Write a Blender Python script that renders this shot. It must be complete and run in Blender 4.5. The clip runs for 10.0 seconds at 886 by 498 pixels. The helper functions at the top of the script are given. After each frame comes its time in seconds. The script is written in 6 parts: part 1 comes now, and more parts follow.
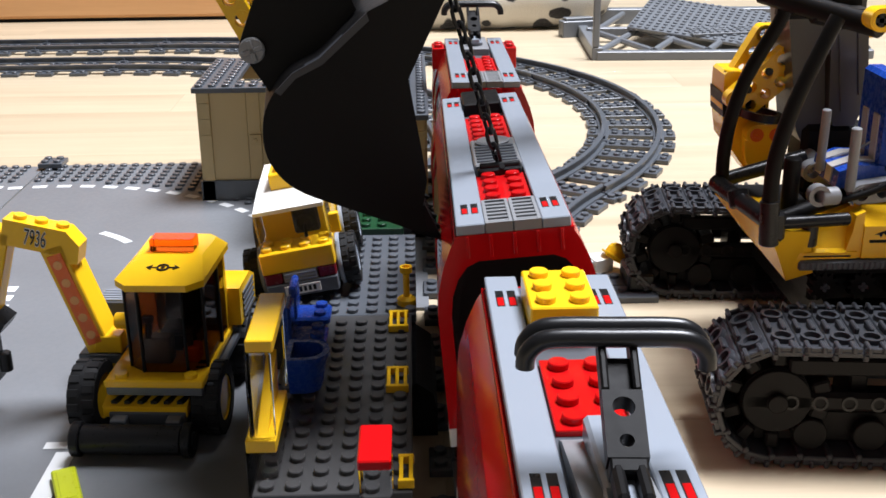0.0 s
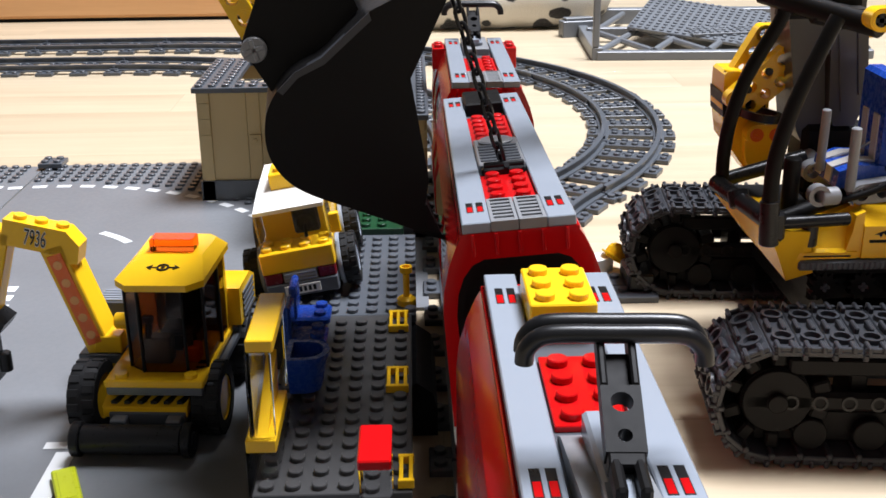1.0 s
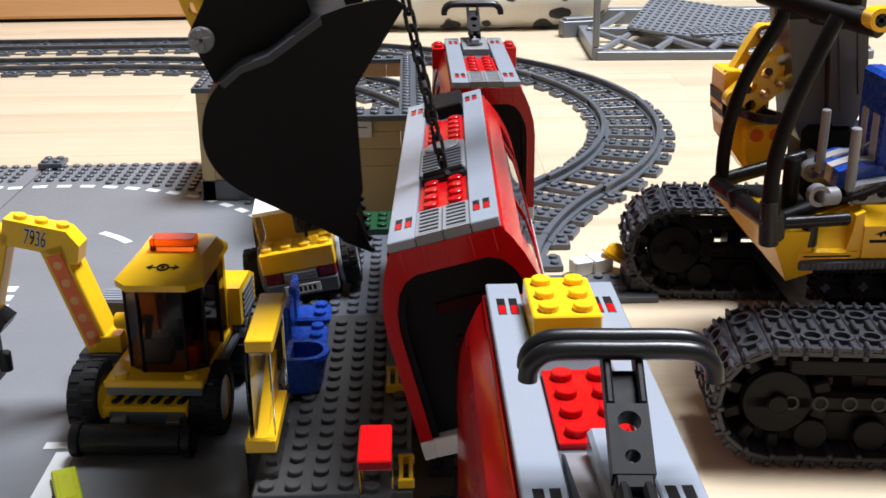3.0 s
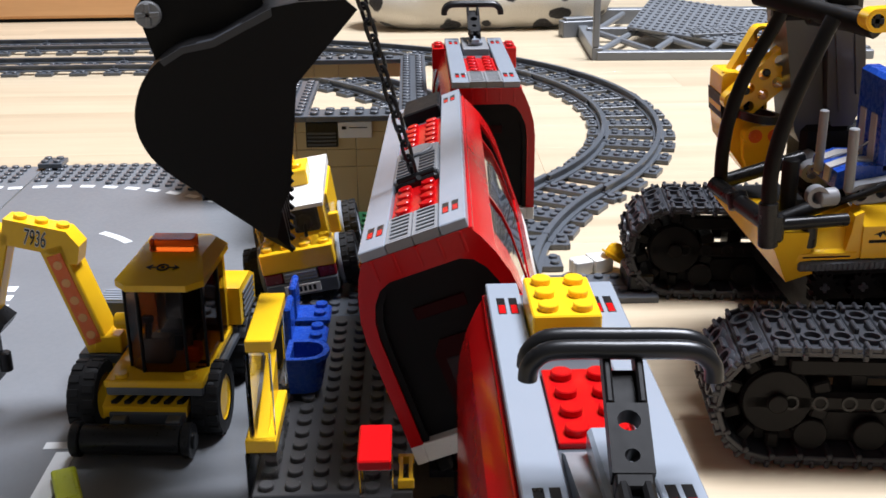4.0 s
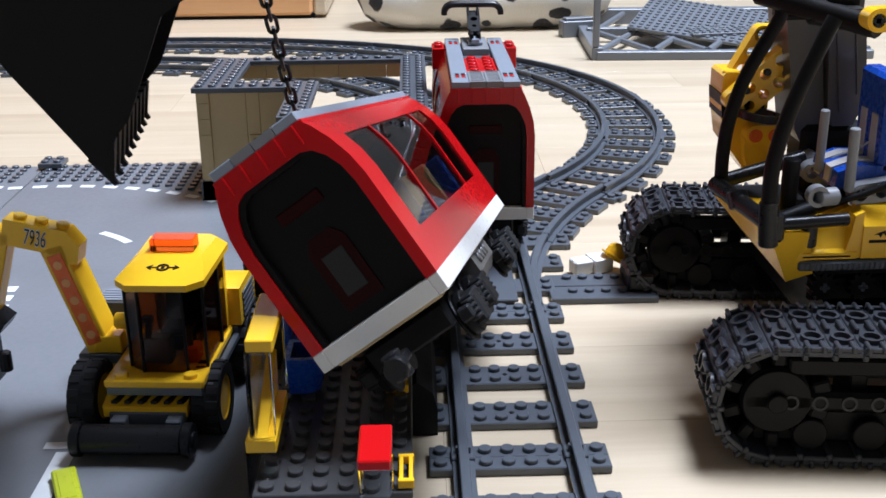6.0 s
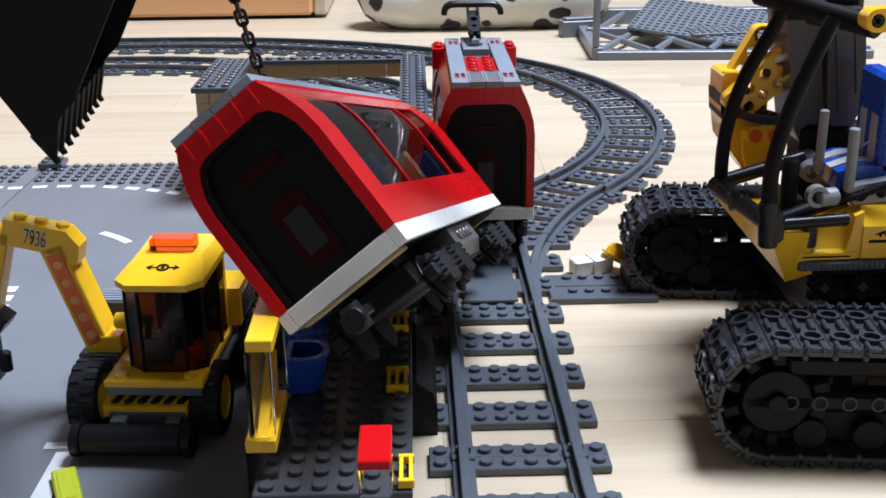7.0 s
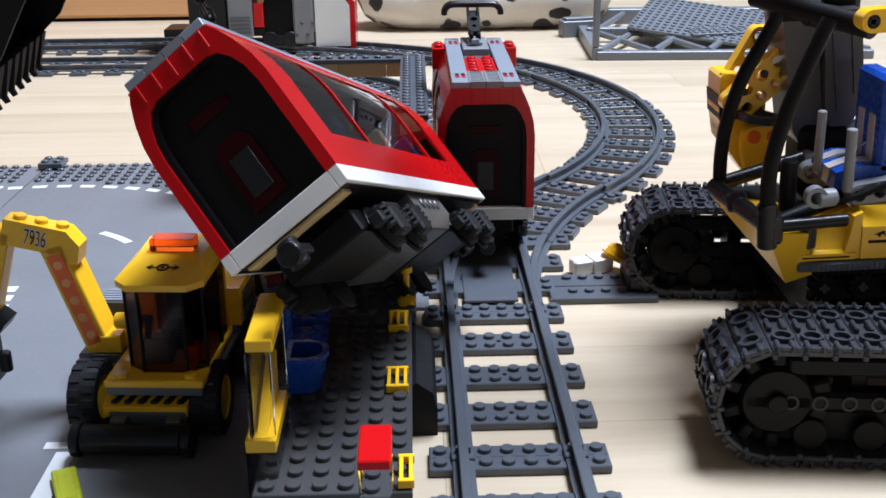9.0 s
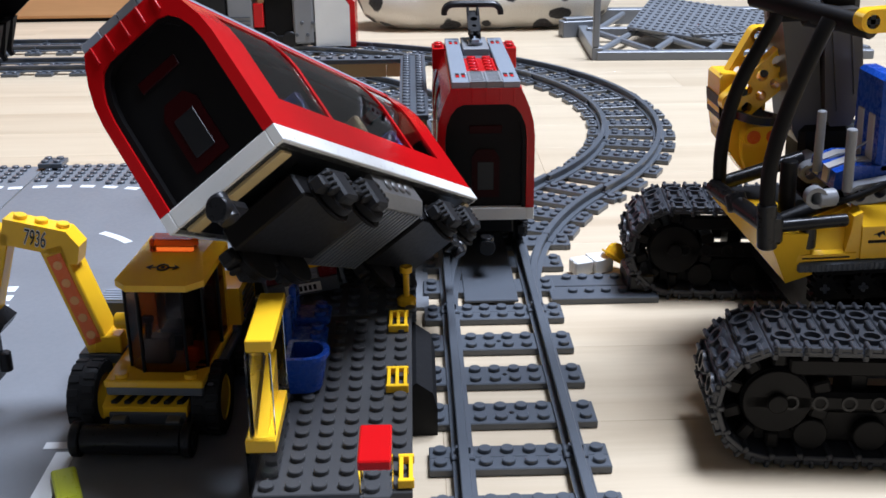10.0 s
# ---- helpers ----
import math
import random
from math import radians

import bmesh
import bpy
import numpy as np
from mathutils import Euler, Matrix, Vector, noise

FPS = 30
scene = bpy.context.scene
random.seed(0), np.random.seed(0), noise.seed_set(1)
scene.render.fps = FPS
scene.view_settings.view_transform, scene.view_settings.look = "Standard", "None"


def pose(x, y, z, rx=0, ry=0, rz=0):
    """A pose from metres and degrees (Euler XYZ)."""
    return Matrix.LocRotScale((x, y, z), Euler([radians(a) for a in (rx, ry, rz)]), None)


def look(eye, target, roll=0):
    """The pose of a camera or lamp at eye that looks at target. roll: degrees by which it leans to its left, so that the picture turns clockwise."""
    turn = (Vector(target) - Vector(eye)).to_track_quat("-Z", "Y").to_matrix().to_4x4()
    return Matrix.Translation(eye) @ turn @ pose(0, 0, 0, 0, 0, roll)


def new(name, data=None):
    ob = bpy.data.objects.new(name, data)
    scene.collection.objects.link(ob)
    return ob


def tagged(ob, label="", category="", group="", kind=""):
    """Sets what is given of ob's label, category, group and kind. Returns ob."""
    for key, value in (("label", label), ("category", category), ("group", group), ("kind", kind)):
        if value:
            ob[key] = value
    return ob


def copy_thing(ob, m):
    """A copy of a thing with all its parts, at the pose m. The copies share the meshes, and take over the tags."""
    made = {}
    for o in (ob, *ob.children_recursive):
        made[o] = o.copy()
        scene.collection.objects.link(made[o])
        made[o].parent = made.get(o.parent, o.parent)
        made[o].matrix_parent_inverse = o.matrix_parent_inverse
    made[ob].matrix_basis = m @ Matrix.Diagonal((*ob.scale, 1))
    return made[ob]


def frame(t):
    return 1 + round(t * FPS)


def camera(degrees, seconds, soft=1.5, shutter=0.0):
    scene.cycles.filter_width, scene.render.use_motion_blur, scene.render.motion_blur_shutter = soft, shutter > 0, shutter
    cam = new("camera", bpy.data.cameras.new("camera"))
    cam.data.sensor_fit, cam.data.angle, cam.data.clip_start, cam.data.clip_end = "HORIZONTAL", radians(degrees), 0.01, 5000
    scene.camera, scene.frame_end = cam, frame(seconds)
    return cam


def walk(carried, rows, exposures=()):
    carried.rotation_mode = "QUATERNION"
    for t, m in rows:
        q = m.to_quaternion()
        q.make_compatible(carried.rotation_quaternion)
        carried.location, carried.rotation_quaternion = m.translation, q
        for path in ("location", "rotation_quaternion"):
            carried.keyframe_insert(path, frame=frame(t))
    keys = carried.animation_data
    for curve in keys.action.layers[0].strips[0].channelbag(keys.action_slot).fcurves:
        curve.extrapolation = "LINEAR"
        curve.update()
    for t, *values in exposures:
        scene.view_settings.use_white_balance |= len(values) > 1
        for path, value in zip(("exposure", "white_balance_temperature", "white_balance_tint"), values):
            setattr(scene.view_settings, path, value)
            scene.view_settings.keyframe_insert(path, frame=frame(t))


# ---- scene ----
S = 0.008            # one stud pitch of the building bricks, in metres


def at(x, y, z, rx=0, ry=0, rz=0):
    """A pose from stud pitches and degrees."""
    return pose(x * S, y * S, z * S, rx, ry, rz)


# ---- camera: it stands still ----
cam = camera(43.43, 10.0, soft=1.6, shutter=0.5)
EYE = Vector((-4.3825, -42.494, 26.266)) * S
WAY = Vector((0.02380, 0.93695, -0.34834))
VIEW = look(EYE, EYE + WAY, -0.6)
walk(cam, [(0, VIEW), (10, VIEW)], exposures=[(0, 0.2, 6400, 15), (2.7, 0.2, 6350, 15), (4.5, 0.14, 6100, 15), (5.0, 0.06, 5850, 15), (5.5, 0.02, 5650, 15), (10, 0.02, 5650, 15)])

# ---- light: daylight through an unseen skylight, plus an added north fill lamp ----
world = bpy.data.worlds.new("daylight")
scene.world = world
world.use_nodes = True
wn = world.node_tree
sky = wn.nodes.new("ShaderNodeTexSky")
sky.sky_type = "NISHITA"
sky.sun_disc = False
sky.sun_elevation = radians(72)
sky.sun_rotation = radians(68)
wn.links.new(sky.outputs[0], wn.nodes["Background"].inputs[0])
wn.nodes["Background"].inputs[1].default_value = 0.08

sun = new("sun", bpy.data.lights.new("sun", "SUN"))
sun.data.energy, sun.data.angle, sun.data.color = 0.6, radians(14), (1.0, 0.98, 0.95)
sun.matrix_world = look((0.77, 0.56, 2.56), (0, 0.25, 0))


def area_lamp(name, m, w, h, power, color):
    ob = new(name, bpy.data.lights.new(name, "AREA"))
    ob.data.shape, ob.data.size, ob.data.size_y, ob.data.energy, ob.data.color = "RECTANGLE", w, h, power, color
    ob.matrix_world = m
    return ob


area_lamp("skylight_lamp", look((0.77, 0.56, 2.56), (0.0, 0.25, 0.0)), 1.05, 0.9, 163, (0.87, 0.925, 0.98))
# Added fill that brightens the far-left floor; its window is unseen.
area_lamp("north_fill_lamp", look((-1.5, 4.28, 1.5), (-0.2, 0.6, 0.0)), 1.5, 1.1, 5, (0.92, 0.97, 1.0))


# ---- materials ----
def shader(name):
    m = bpy.data.materials.new(name)
    m.use_nodes = True
    return m, m.node_tree, m.node_tree.nodes["Principled BSDF"]


def node(nt, kind, **values):
    n = nt.nodes.new(kind)
    for key, v in values.items():
        n.inputs[key.replace("_", " ")].default_value = v
    return n


def plastic(name, col, rough=0.22, vary=0.12, scuff=0.12, bump=0.012, spec=0.5):
    """Moulded toy plastic: faint mottling, dust and fine scuffs."""
    m, nt, b = shader(name)
    co = nt.nodes.new("ShaderNodeTexCoord")
    n1 = node(nt, "ShaderNodeTexNoise", Scale=28.0, Detail=2.0)
    n2 = node(nt, "ShaderNodeTexNoise", Scale=420.0, Detail=6.0, Roughness=0.7)
    for n in (n1, n2):
        nt.links.new(co.outputs["Object"], n.inputs["Vector"])
    info = nt.nodes.new("ShaderNodeObjectInfo")
    add = nt.nodes.new("ShaderNodeMath")
    add.operation = "MULTIPLY_ADD"
    nt.links.new(info.outputs["Random"], add.inputs[0])
    add.inputs[1].default_value = 0.3
    nt.links.new(n1.outputs["Fac"], add.inputs[2])
    ramp = nt.nodes.new("ShaderNodeMapRange")
    nt.links.new(add.outputs[0], ramp.inputs["Value"])
    ramp.inputs["From Min"].default_value, ramp.inputs["From Max"].default_value = 0.3, 1.0
    ramp.inputs["To Min"].default_value, ramp.inputs["To Max"].default_value = 1 - vary, 1 + vary
    mix = nt.nodes.new("ShaderNodeVectorMath")
    mix.operation = "SCALE"
    mix.inputs[0].default_value = col
    nt.links.new(ramp.outputs[0], mix.inputs["Scale"])
    nt.links.new(mix.outputs[0], b.inputs["Base Color"])
    r2 = nt.nodes.new("ShaderNodeMapRange")
    nt.links.new(n2.outputs["Fac"], r2.inputs["Value"])
    r2.inputs["From Min"].default_value, r2.inputs["From Max"].default_value = 0.3, 0.75
    r2.inputs["To Min"].default_value, r2.inputs["To Max"].default_value = rough, rough + scuff
    nt.links.new(r2.outputs[0], b.inputs["Roughness"])
    bp = nt.nodes.new("ShaderNodeBump")
    bp.inputs["Strength"].default_value, bp.inputs["Distance"].default_value = bump, 0.0004
    nt.links.new(n2.outputs["Fac"], bp.inputs["Height"])
    nt.links.new(bp.outputs[0], b.inputs["Normal"])
    b.inputs["Specular IOR Level"].default_value = spec
    return m


def clear_plastic(name, col, rough=0.0, ior=1.15):
    m, nt, b = shader(name)
    b.inputs["Base Color"].default_value = (*col, 1)
    b.inputs["Transmission Weight"].default_value = 1.0
    b.inputs["IOR"].default_value = ior
    co = nt.nodes.new("ShaderNodeTexCoord")
    n = node(nt, "ShaderNodeTexNoise", Scale=90.0, Detail=5.0)
    nt.links.new(co.outputs["Object"], n.inputs["Vector"])
    r = nt.nodes.new("ShaderNodeMapRange")
    r.inputs["To Min"].default_value, r.inputs["To Max"].default_value = rough, rough + 0.04
    nt.links.new(n.outputs["Fac"], r.inputs["Value"])
    nt.links.new(r.outputs[0], b.inputs["Roughness"])
    return m


RED = plastic("red_plastic", (0.5, 0.005, 0.006), 0.12, 0.06, spec=0.25)
# Red dimmed in its colour for the shade inside the wagon ends.
DIMRED = plastic("dimmed_red_plastic", (0.022, 0.001, 0.0015), 0.35, spec=0.1)
YELLOW = plastic("yellow_plastic", (0.88, 0.51, 0.012), 0.15, 0.06, spec=0.35)
# Darker copy of RED; the shade on the car's front is in the colour.
SHADEDRED = plastic("shaded_red_plastic", (0.16, 0.006, 0.012), 0.2)
HOUSING = plastic("motor_housing_plastic", (0.05, 0.046, 0.042), 0.3, 0.1)
BEADORANGE = plastic("pale_orange_plastic", (0.85, 0.4, 0.12), 0.25)
NAVY = plastic("dark_blue_plastic", (0.01, 0.02, 0.06), 0.3)
ORANGE = plastic("orange_plastic", (0.82, 0.15, 0.015), 0.2)
WHITE = plastic("white_plastic", (0.78, 0.77, 0.73), 0.25, 0.06)
BLACK = plastic("black_plastic", (0.01, 0.01, 0.011), 0.25, 0.1, spec=0.28)
MATTBLACK = plastic("dull_black_plastic", (0.0068, 0.0064, 0.0066), 0.4, 0.1, spec=0.12)
GLOSSBLACK = plastic("glossy_black_plastic", (0.008, 0.008, 0.009), 0.3, 0.1, 0.06, spec=0.4)
TAUPE = plastic("taupe_grey_plastic", (0.12, 0.117, 0.112), 0.3, 0.08)
RUBBER = plastic("black_rubber", (0.011, 0.011, 0.012), 0.55, 0.2, spec=0.25)
DARKGREY = plastic("dark_grey_plastic", (0.085, 0.094, 0.108), 0.28, 0.08, 0.05, 0.004)
GREY = plastic("light_grey_plastic", (0.27, 0.3, 0.345), 0.18, 0.05, 0.08)
# Darker and less blue than DARKGREY, for the platform's front plate.
PLATFORMGREY = plastic("deeper_dark_grey_plastic", (0.058, 0.057, 0.057), 0.28, 0.08, 0.05, 0.004)
MIDGREY = plastic("mid_grey_plastic", (0.16, 0.17, 0.185), 0.3, 0.08)
STEEL = plastic("grey_axle_plastic", (0.22, 0.225, 0.235), 0.3)
TAN = plastic("tan_plastic", (0.56, 0.42, 0.2), 0.32, 0.06)
BLUE = plastic("blue_plastic", (0.012, 0.06, 0.36), 0.22)
GREEN = plastic("green_plastic", (0.006, 0.05, 0.018), 0.3)
STRIPEGREY = plastic("stripe_grey_plastic", (0.42, 0.4, 0.37), 0.3)
LIME = plastic("lime_plastic", (0.55, 0.6, 0.02), 0.25)
ROAD = plastic("printed_road_grey", (0.17, 0.178, 0.19), 0.34, 0.08, 0.15)
ROADWHITE = plastic("printed_white_line", (0.75, 0.76, 0.76), 0.34, 0.08)
CLEAR = clear_plastic("clear_plastic", (0.93, 0.94, 0.95))
SMOKE = clear_plastic("brown_tinted_plastic", (0.46, 0.31, 0.2))
WAGONPANE = clear_plastic("wagon_pane_plastic", (0.66, 0.65, 0.62), 0.0, 1.32)
FIRE = clear_plastic("transparent_orange_plastic", (0.9, 0.14, 0.012), 0.1)


def wood(name, light, dark, rough, length, coat=0.0):
    """Lengthwise wood grain along the object's x."""
    m, nt, b = shader(name)
    co = nt.nodes.new("ShaderNodeTexCoord")
    info = nt.nodes.new("ShaderNodeObjectInfo")
    off = nt.nodes.new("ShaderNodeVectorMath")
    off.operation = "MULTIPLY_ADD"
    nt.links.new(info.outputs["Random"], off.inputs[0])
    off.inputs[1].default_value = (7, 13, 5)
    nt.links.new(co.outputs["Object"], off.inputs[2])
    mp = nt.nodes.new("ShaderNodeMapping")
    mp.inputs["Scale"].default_value = (length, 34, 34)
    nt.links.new(off.outputs[0], mp.inputs["Vector"])
    n1 = node(nt, "ShaderNodeTexNoise", Scale=1.0, Detail=6.0, Roughness=0.6, Distortion=0.6)
    n2 = node(nt, "ShaderNodeTexNoise", Scale=9.0, Detail=5.0, Roughness=0.65)
    for n in (n1, n2):
        nt.links.new(mp.outputs[0], n.inputs["Vector"])
    a = nt.nodes.new("ShaderNodeMath")
    a.operation = "MULTIPLY_ADD"
    nt.links.new(n2.outputs["Fac"], a.inputs[0])
    a.inputs[1].default_value = 0.35
    nt.links.new(n1.outputs["Fac"], a.inputs[2])
    a2 = nt.nodes.new("ShaderNodeMath")
    a2.operation = "MULTIPLY_ADD"
    nt.links.new(info.outputs["Random"], a2.inputs[0])
    a2.inputs[1].default_value = 0.22
    nt.links.new(a.outputs[0], a2.inputs[2])
    cr = nt.nodes.new("ShaderNodeValToRGB")
    cr.color_ramp.elements[0].position, cr.color_ramp.elements[0].color = 0.42, (*dark, 1)
    cr.color_ramp.elements[1].position, cr.color_ramp.elements[1].color = 0.95, (*light, 1)
    nt.links.new(a2.outputs[0], cr.inputs[0])
    nt.links.new(cr.outputs[0], b.inputs["Base Color"])
    rr = nt.nodes.new("ShaderNodeMapRange")
    rr.inputs["To Min"].default_value, rr.inputs["To Max"].default_value = rough - 0.05, rough + 0.1
    nt.links.new(n2.outputs["Fac"], rr.inputs["Value"])
    nt.links.new(rr.outputs[0], b.inputs["Roughness"])
    bp = nt.nodes.new("ShaderNodeBump")
    bp.inputs["Strength"].default_value, bp.inputs["Distance"].default_value = 0.05, 0.0006
    nt.links.new(n2.outputs["Fac"], bp.inputs["Height"])
    nt.links.new(bp.outputs[0], b.inputs["Normal"])
    b.inputs["Coat Weight"].default_value = coat
    return m


BEECH = wood("beech_floor", (0.6, 0.495, 0.345), (0.44, 0.34, 0.22), 0.42, 2.2, 0.15)
CHESTWOOD = wood("oiled_pine", (0.74, 0.42, 0.19), (0.6, 0.3, 0.12), 0.4, 2.0)
# Kept dark so the unseen walls and ceiling bounce little fill light.
WALLPAINT = plastic("wall_paint", (0.2, 0.195, 0.185), 0.7, 0.03)
FRAMEPAINT = plastic("window_frame_paint", (0.8, 0.8, 0.78), 0.4, 0.03)


def plush():
    m, nt, b = shader("spotted_plush")
    co = nt.nodes.new("ShaderNodeTexCoord")
    wob = node(nt, "ShaderNodeTexNoise", Scale=40.0, Detail=3.0)
    nt.links.new(co.outputs["Object"], wob.inputs["Vector"])
    mixv = nt.nodes.new("ShaderNodeVectorMath")
    mixv.operation = "MULTIPLY_ADD"
    nt.links.new(wob.outputs["Color"], mixv.inputs[0])
    mixv.inputs[1].default_value = (0.02, 0.02, 0.02)
    nt.links.new(co.outputs["Object"], mixv.inputs[2])
    vo = node(nt, "ShaderNodeTexVoronoi", Scale=30.0, Randomness=1.0)
    nt.links.new(mixv.outputs[0], vo.inputs["Vector"])
    cr = nt.nodes.new("ShaderNodeValToRGB")
    cr.color_ramp.elements[0].position, cr.color_ramp.elements[0].color = 0.34, (0.012, 0.011, 0.012, 1)
    cr.color_ramp.elements[1].position, cr.color_ramp.elements[1].color = 0.39, (0.72, 0.68, 0.6, 1)
    nt.links.new(vo.outputs["Distance"], cr.inputs[0])
    nt.links.new(cr.outputs[0], b.inputs["Base Color"])
    b.inputs["Roughness"].default_value = 0.9
    b.inputs["Sheen Weight"].default_value = 0.4
    fz = node(nt, "ShaderNodeTexNoise", Scale=700.0, Detail=4.0)
    nt.links.new(co.outputs["Object"], fz.inputs["Vector"])
    bp = nt.nodes.new("ShaderNodeBump")
    bp.inputs["Strength"].default_value, bp.inputs["Distance"].default_value = 0.6, 0.002
    nt.links.new(fz.outputs["Fac"], bp.inputs["Height"])
    nt.links.new(bp.outputs[0], b.inputs["Normal"])
    return m


PLUSH = plush()


# ---- mesh helpers, in stud pitches ----
class Geo:
    """Collects vertices and faces of one mesh."""

    def __init__(self):
        self.v, self.f = [], []

    def add(self, pts, faces, m=None):
        k = len(self.v)
        self.v += [tuple(m @ Vector(p)) if m else tuple(p) for p in pts]
        self.f += [tuple(k + i for i in f) for f in faces]
        return self

    def box(self, x0, y0, z0, x1, y1, z1, c=0.04, m=None):
        """A box with chamfered edges."""
        x0, x1 = min(x0, x1), max(x0, x1)
        y0, y1 = min(y0, y1), max(y0, y1)
        z0, z1 = min(z0, z1), max(z0, z1)
        c = min(c, (x1 - x0) * 0.45, (y1 - y0) * 0.45, (z1 - z0) * 0.45)
        lo, hi = (x0, y0, z0), (x1, y1, z1)
        pts, idx = [], {}
        for sx in (0, 1):
            for sy in (0, 1):
                for sz in (0, 1):
                    s = (sx, sy, sz)
                    for a in range(3):
                        p = []
                        for k in range(3):
                            e = hi[k] if s[k] else lo[k]
                            p.append(e if k == a else e + (-c if s[k] else c))
                        idx[(s, a)] = len(pts)
                        pts.append(p)
        faces = []
        for a in range(3):
            b, d = (a + 1) % 3, (a + 2) % 3
            for e in (0, 1):
                q = []
                for u, w in ((0, 0), (1, 0), (1, 1), (0, 1)):
                    s = [0, 0, 0]
                    s[a], s[b], s[d] = e, u, w
                    q.append(idx[(tuple(s), a)])
                faces.append(q if e else q[::-1])
            for u in (0, 1):
                for w in (0, 1):
                    s0, s1 = [0, 0, 0], [0, 0, 0]
                    s0[a], s1[a] = 0, 1
                    s0[b] = s1[b] = u
                    s0[d] = s1[d] = w
                    s0, s1 = tuple(s0), tuple(s1)
                    q = [idx[(s0, b)], idx[(s1, b)], idx[(s1, d)], idx[(s0, d)]]
                    faces.append(q if (u + w) % 2 == 0 else q[::-1])
        for s in [(i, j, k) for i in (0, 1) for j in (0, 1) for k in (0, 1)]:
            q = [idx[(s, 0)], idx[(s, 1)], idx[(s, 2)]]
            faces.append(q if sum(s) % 2 else q[::-1])
        return self.add(pts, faces, m)

    def lathe(self, prof, n=16, m=None, close=True):
        """Turns a profile of (radius, height) round z."""
        pts, faces = [], []
        for r, z in prof:
            for i in range(n):
                a = 2 * math.pi * i / n
                pts.append((r * math.cos(a), r * math.sin(a), z))
        for j in range(len(prof) - 1):
            for i in range(n):
                k = (i + 1) % n
                faces.append((j * n + i, j * n + k, (j + 1) * n + k, (j + 1) * n + i))
        if close:
            faces.append(tuple(range(n))[::-1])
            faces.append(tuple((len(prof) - 1) * n + i for i in range(n)))
        return self.add(pts, faces, m)

    def rod(self, p, q, r, n=12, r2=None, c=0.05):
        p, q = Vector(p), Vector(q)
        h = (q - p).length
        m = Matrix.Translation(p) @ (q - p).to_track_quat("Z", "Y").to_matrix().to_4x4()
        r2 = r if r2 is None else r2
        c = min(c, h * 0.3, r * 0.5)
        return self.lathe([(r - c, 0), (r, c), (r2, h - c), (r2 - c, h)], n, m)

    def stud(self, x, y, z, n=12, m=None):
        t = Matrix.Translation((x, y, z))
        return self.lathe([(0.3, -0.02), (0.3, 0.17), (0.27, 0.2)], n, m @ t if m else t)

    def studs(self, x0, y0, nx, ny, z, n=12, m=None):
        for i in range(nx):
            for j in range(ny):
                self.stud(x0 + i, y0 + j, z, n, m)
        return self

    def prism(self, poly, a, b, axis="y", m=None):
        """Extrudes a polygon given in the two other axes (xz, yz or xy) from a to b."""
        def put(p, t):
            return {"y": (p[0], t, p[1]), "x": (t, p[0], p[1]), "z": (p[0], p[1], t)}[axis]
        n = len(poly)
        pts = [put(p, a) for p in poly] + [put(p, b) for p in poly]
        faces = [tuple(range(n))[::-1], tuple(range(n, 2 * n))]
        faces += [(i, (i + 1) % n, n + (i + 1) % n, n + i) for i in range(n)]
        return self.add(pts, faces, m)

    def band(self, outer, inner, a, b, axis="y", closed=False, m=None):
        """Extrudes the strip between two contours with equally many points."""
        def put(p, t):
            return {"y": (p[0], t, p[1]), "x": (t, p[0], p[1]), "z": (p[0], p[1], t)}[axis]
        n = len(outer)
        pts = [put(p, a) for p in outer] + [put(p, a) for p in inner] + [put(p, b) for p in outer] + [put(p, b) for p in inner]
        faces = []
        for i in range(n if closed else n - 1):
            k = (i + 1) % n
            faces += [(i, k, n + k, n + i), (2 * n + i, 3 * n + i, 3 * n + k, 2 * n + k), (i, 2 * n + i, 2 * n + k, k), (n + i, n + k, 3 * n + k, 3 * n + i)]
        if not closed:
            faces += [(0, n, 3 * n, 2 * n), (n - 1, 3 * n - 1, 4 * n - 1, 2 * n - 1)]
        return self.add(pts, faces, m)

    def tube(self, path, r, n=10):
        """A round bar along a path."""
        path = [Vector(p) for p in path]
        pts, faces = [], []
        ref = None
        for i, p in enumerate(path):
            d = (path[min(i + 1, len(path) - 1)] - path[max(i - 1, 0)]).normalized()
            if ref is None:
                ref = d.orthogonal().normalized()
            ref = (ref - d * ref.dot(d)).normalized()
            o = d.cross(ref)
            for k in range(n):
                a = 2 * math.pi * k / n
                pts.append(p + (ref * math.cos(a) + o * math.sin(a)) * r)
        for i in range(len(path) - 1):
            for k in range(n):
                e = (k + 1) % n
                faces.append((i * n + k, i * n + e, (i + 1) * n + e, (i + 1) * n + k))
        faces.append(tuple(range(n))[::-1])
        faces.append(tuple((len(path) - 1) * n + k for k in range(n)))
        return self.add(pts, faces)

    def mesh(self, name, mat, smooth=35):
        me = bpy.data.meshes.new(name)
        me.from_pydata([(x * S, y * S, z * S) for x, y, z in self.v], [], self.f)
        me.materials.append(mat)
        bm = bmesh.new()
        bm.from_mesh(me)
        bmesh.ops.recalc_face_normals(bm, faces=bm.faces)
        bm.to_mesh(me)
        bm.free()
        if smooth:
            me.shade_smooth()
            me.set_sharp_from_angle(angle=radians(smooth))
        return me


def part(name, geo, mat, parent=None, label="", m=None, smooth=35):
    """One mesh object under a thing or under a part."""
    ob = new(name, geo.mesh(name, mat, smooth) if isinstance(geo, Geo) else geo)
    ob.parent = parent
    if m:
        ob.matrix_basis = m
    return tagged(ob, label)


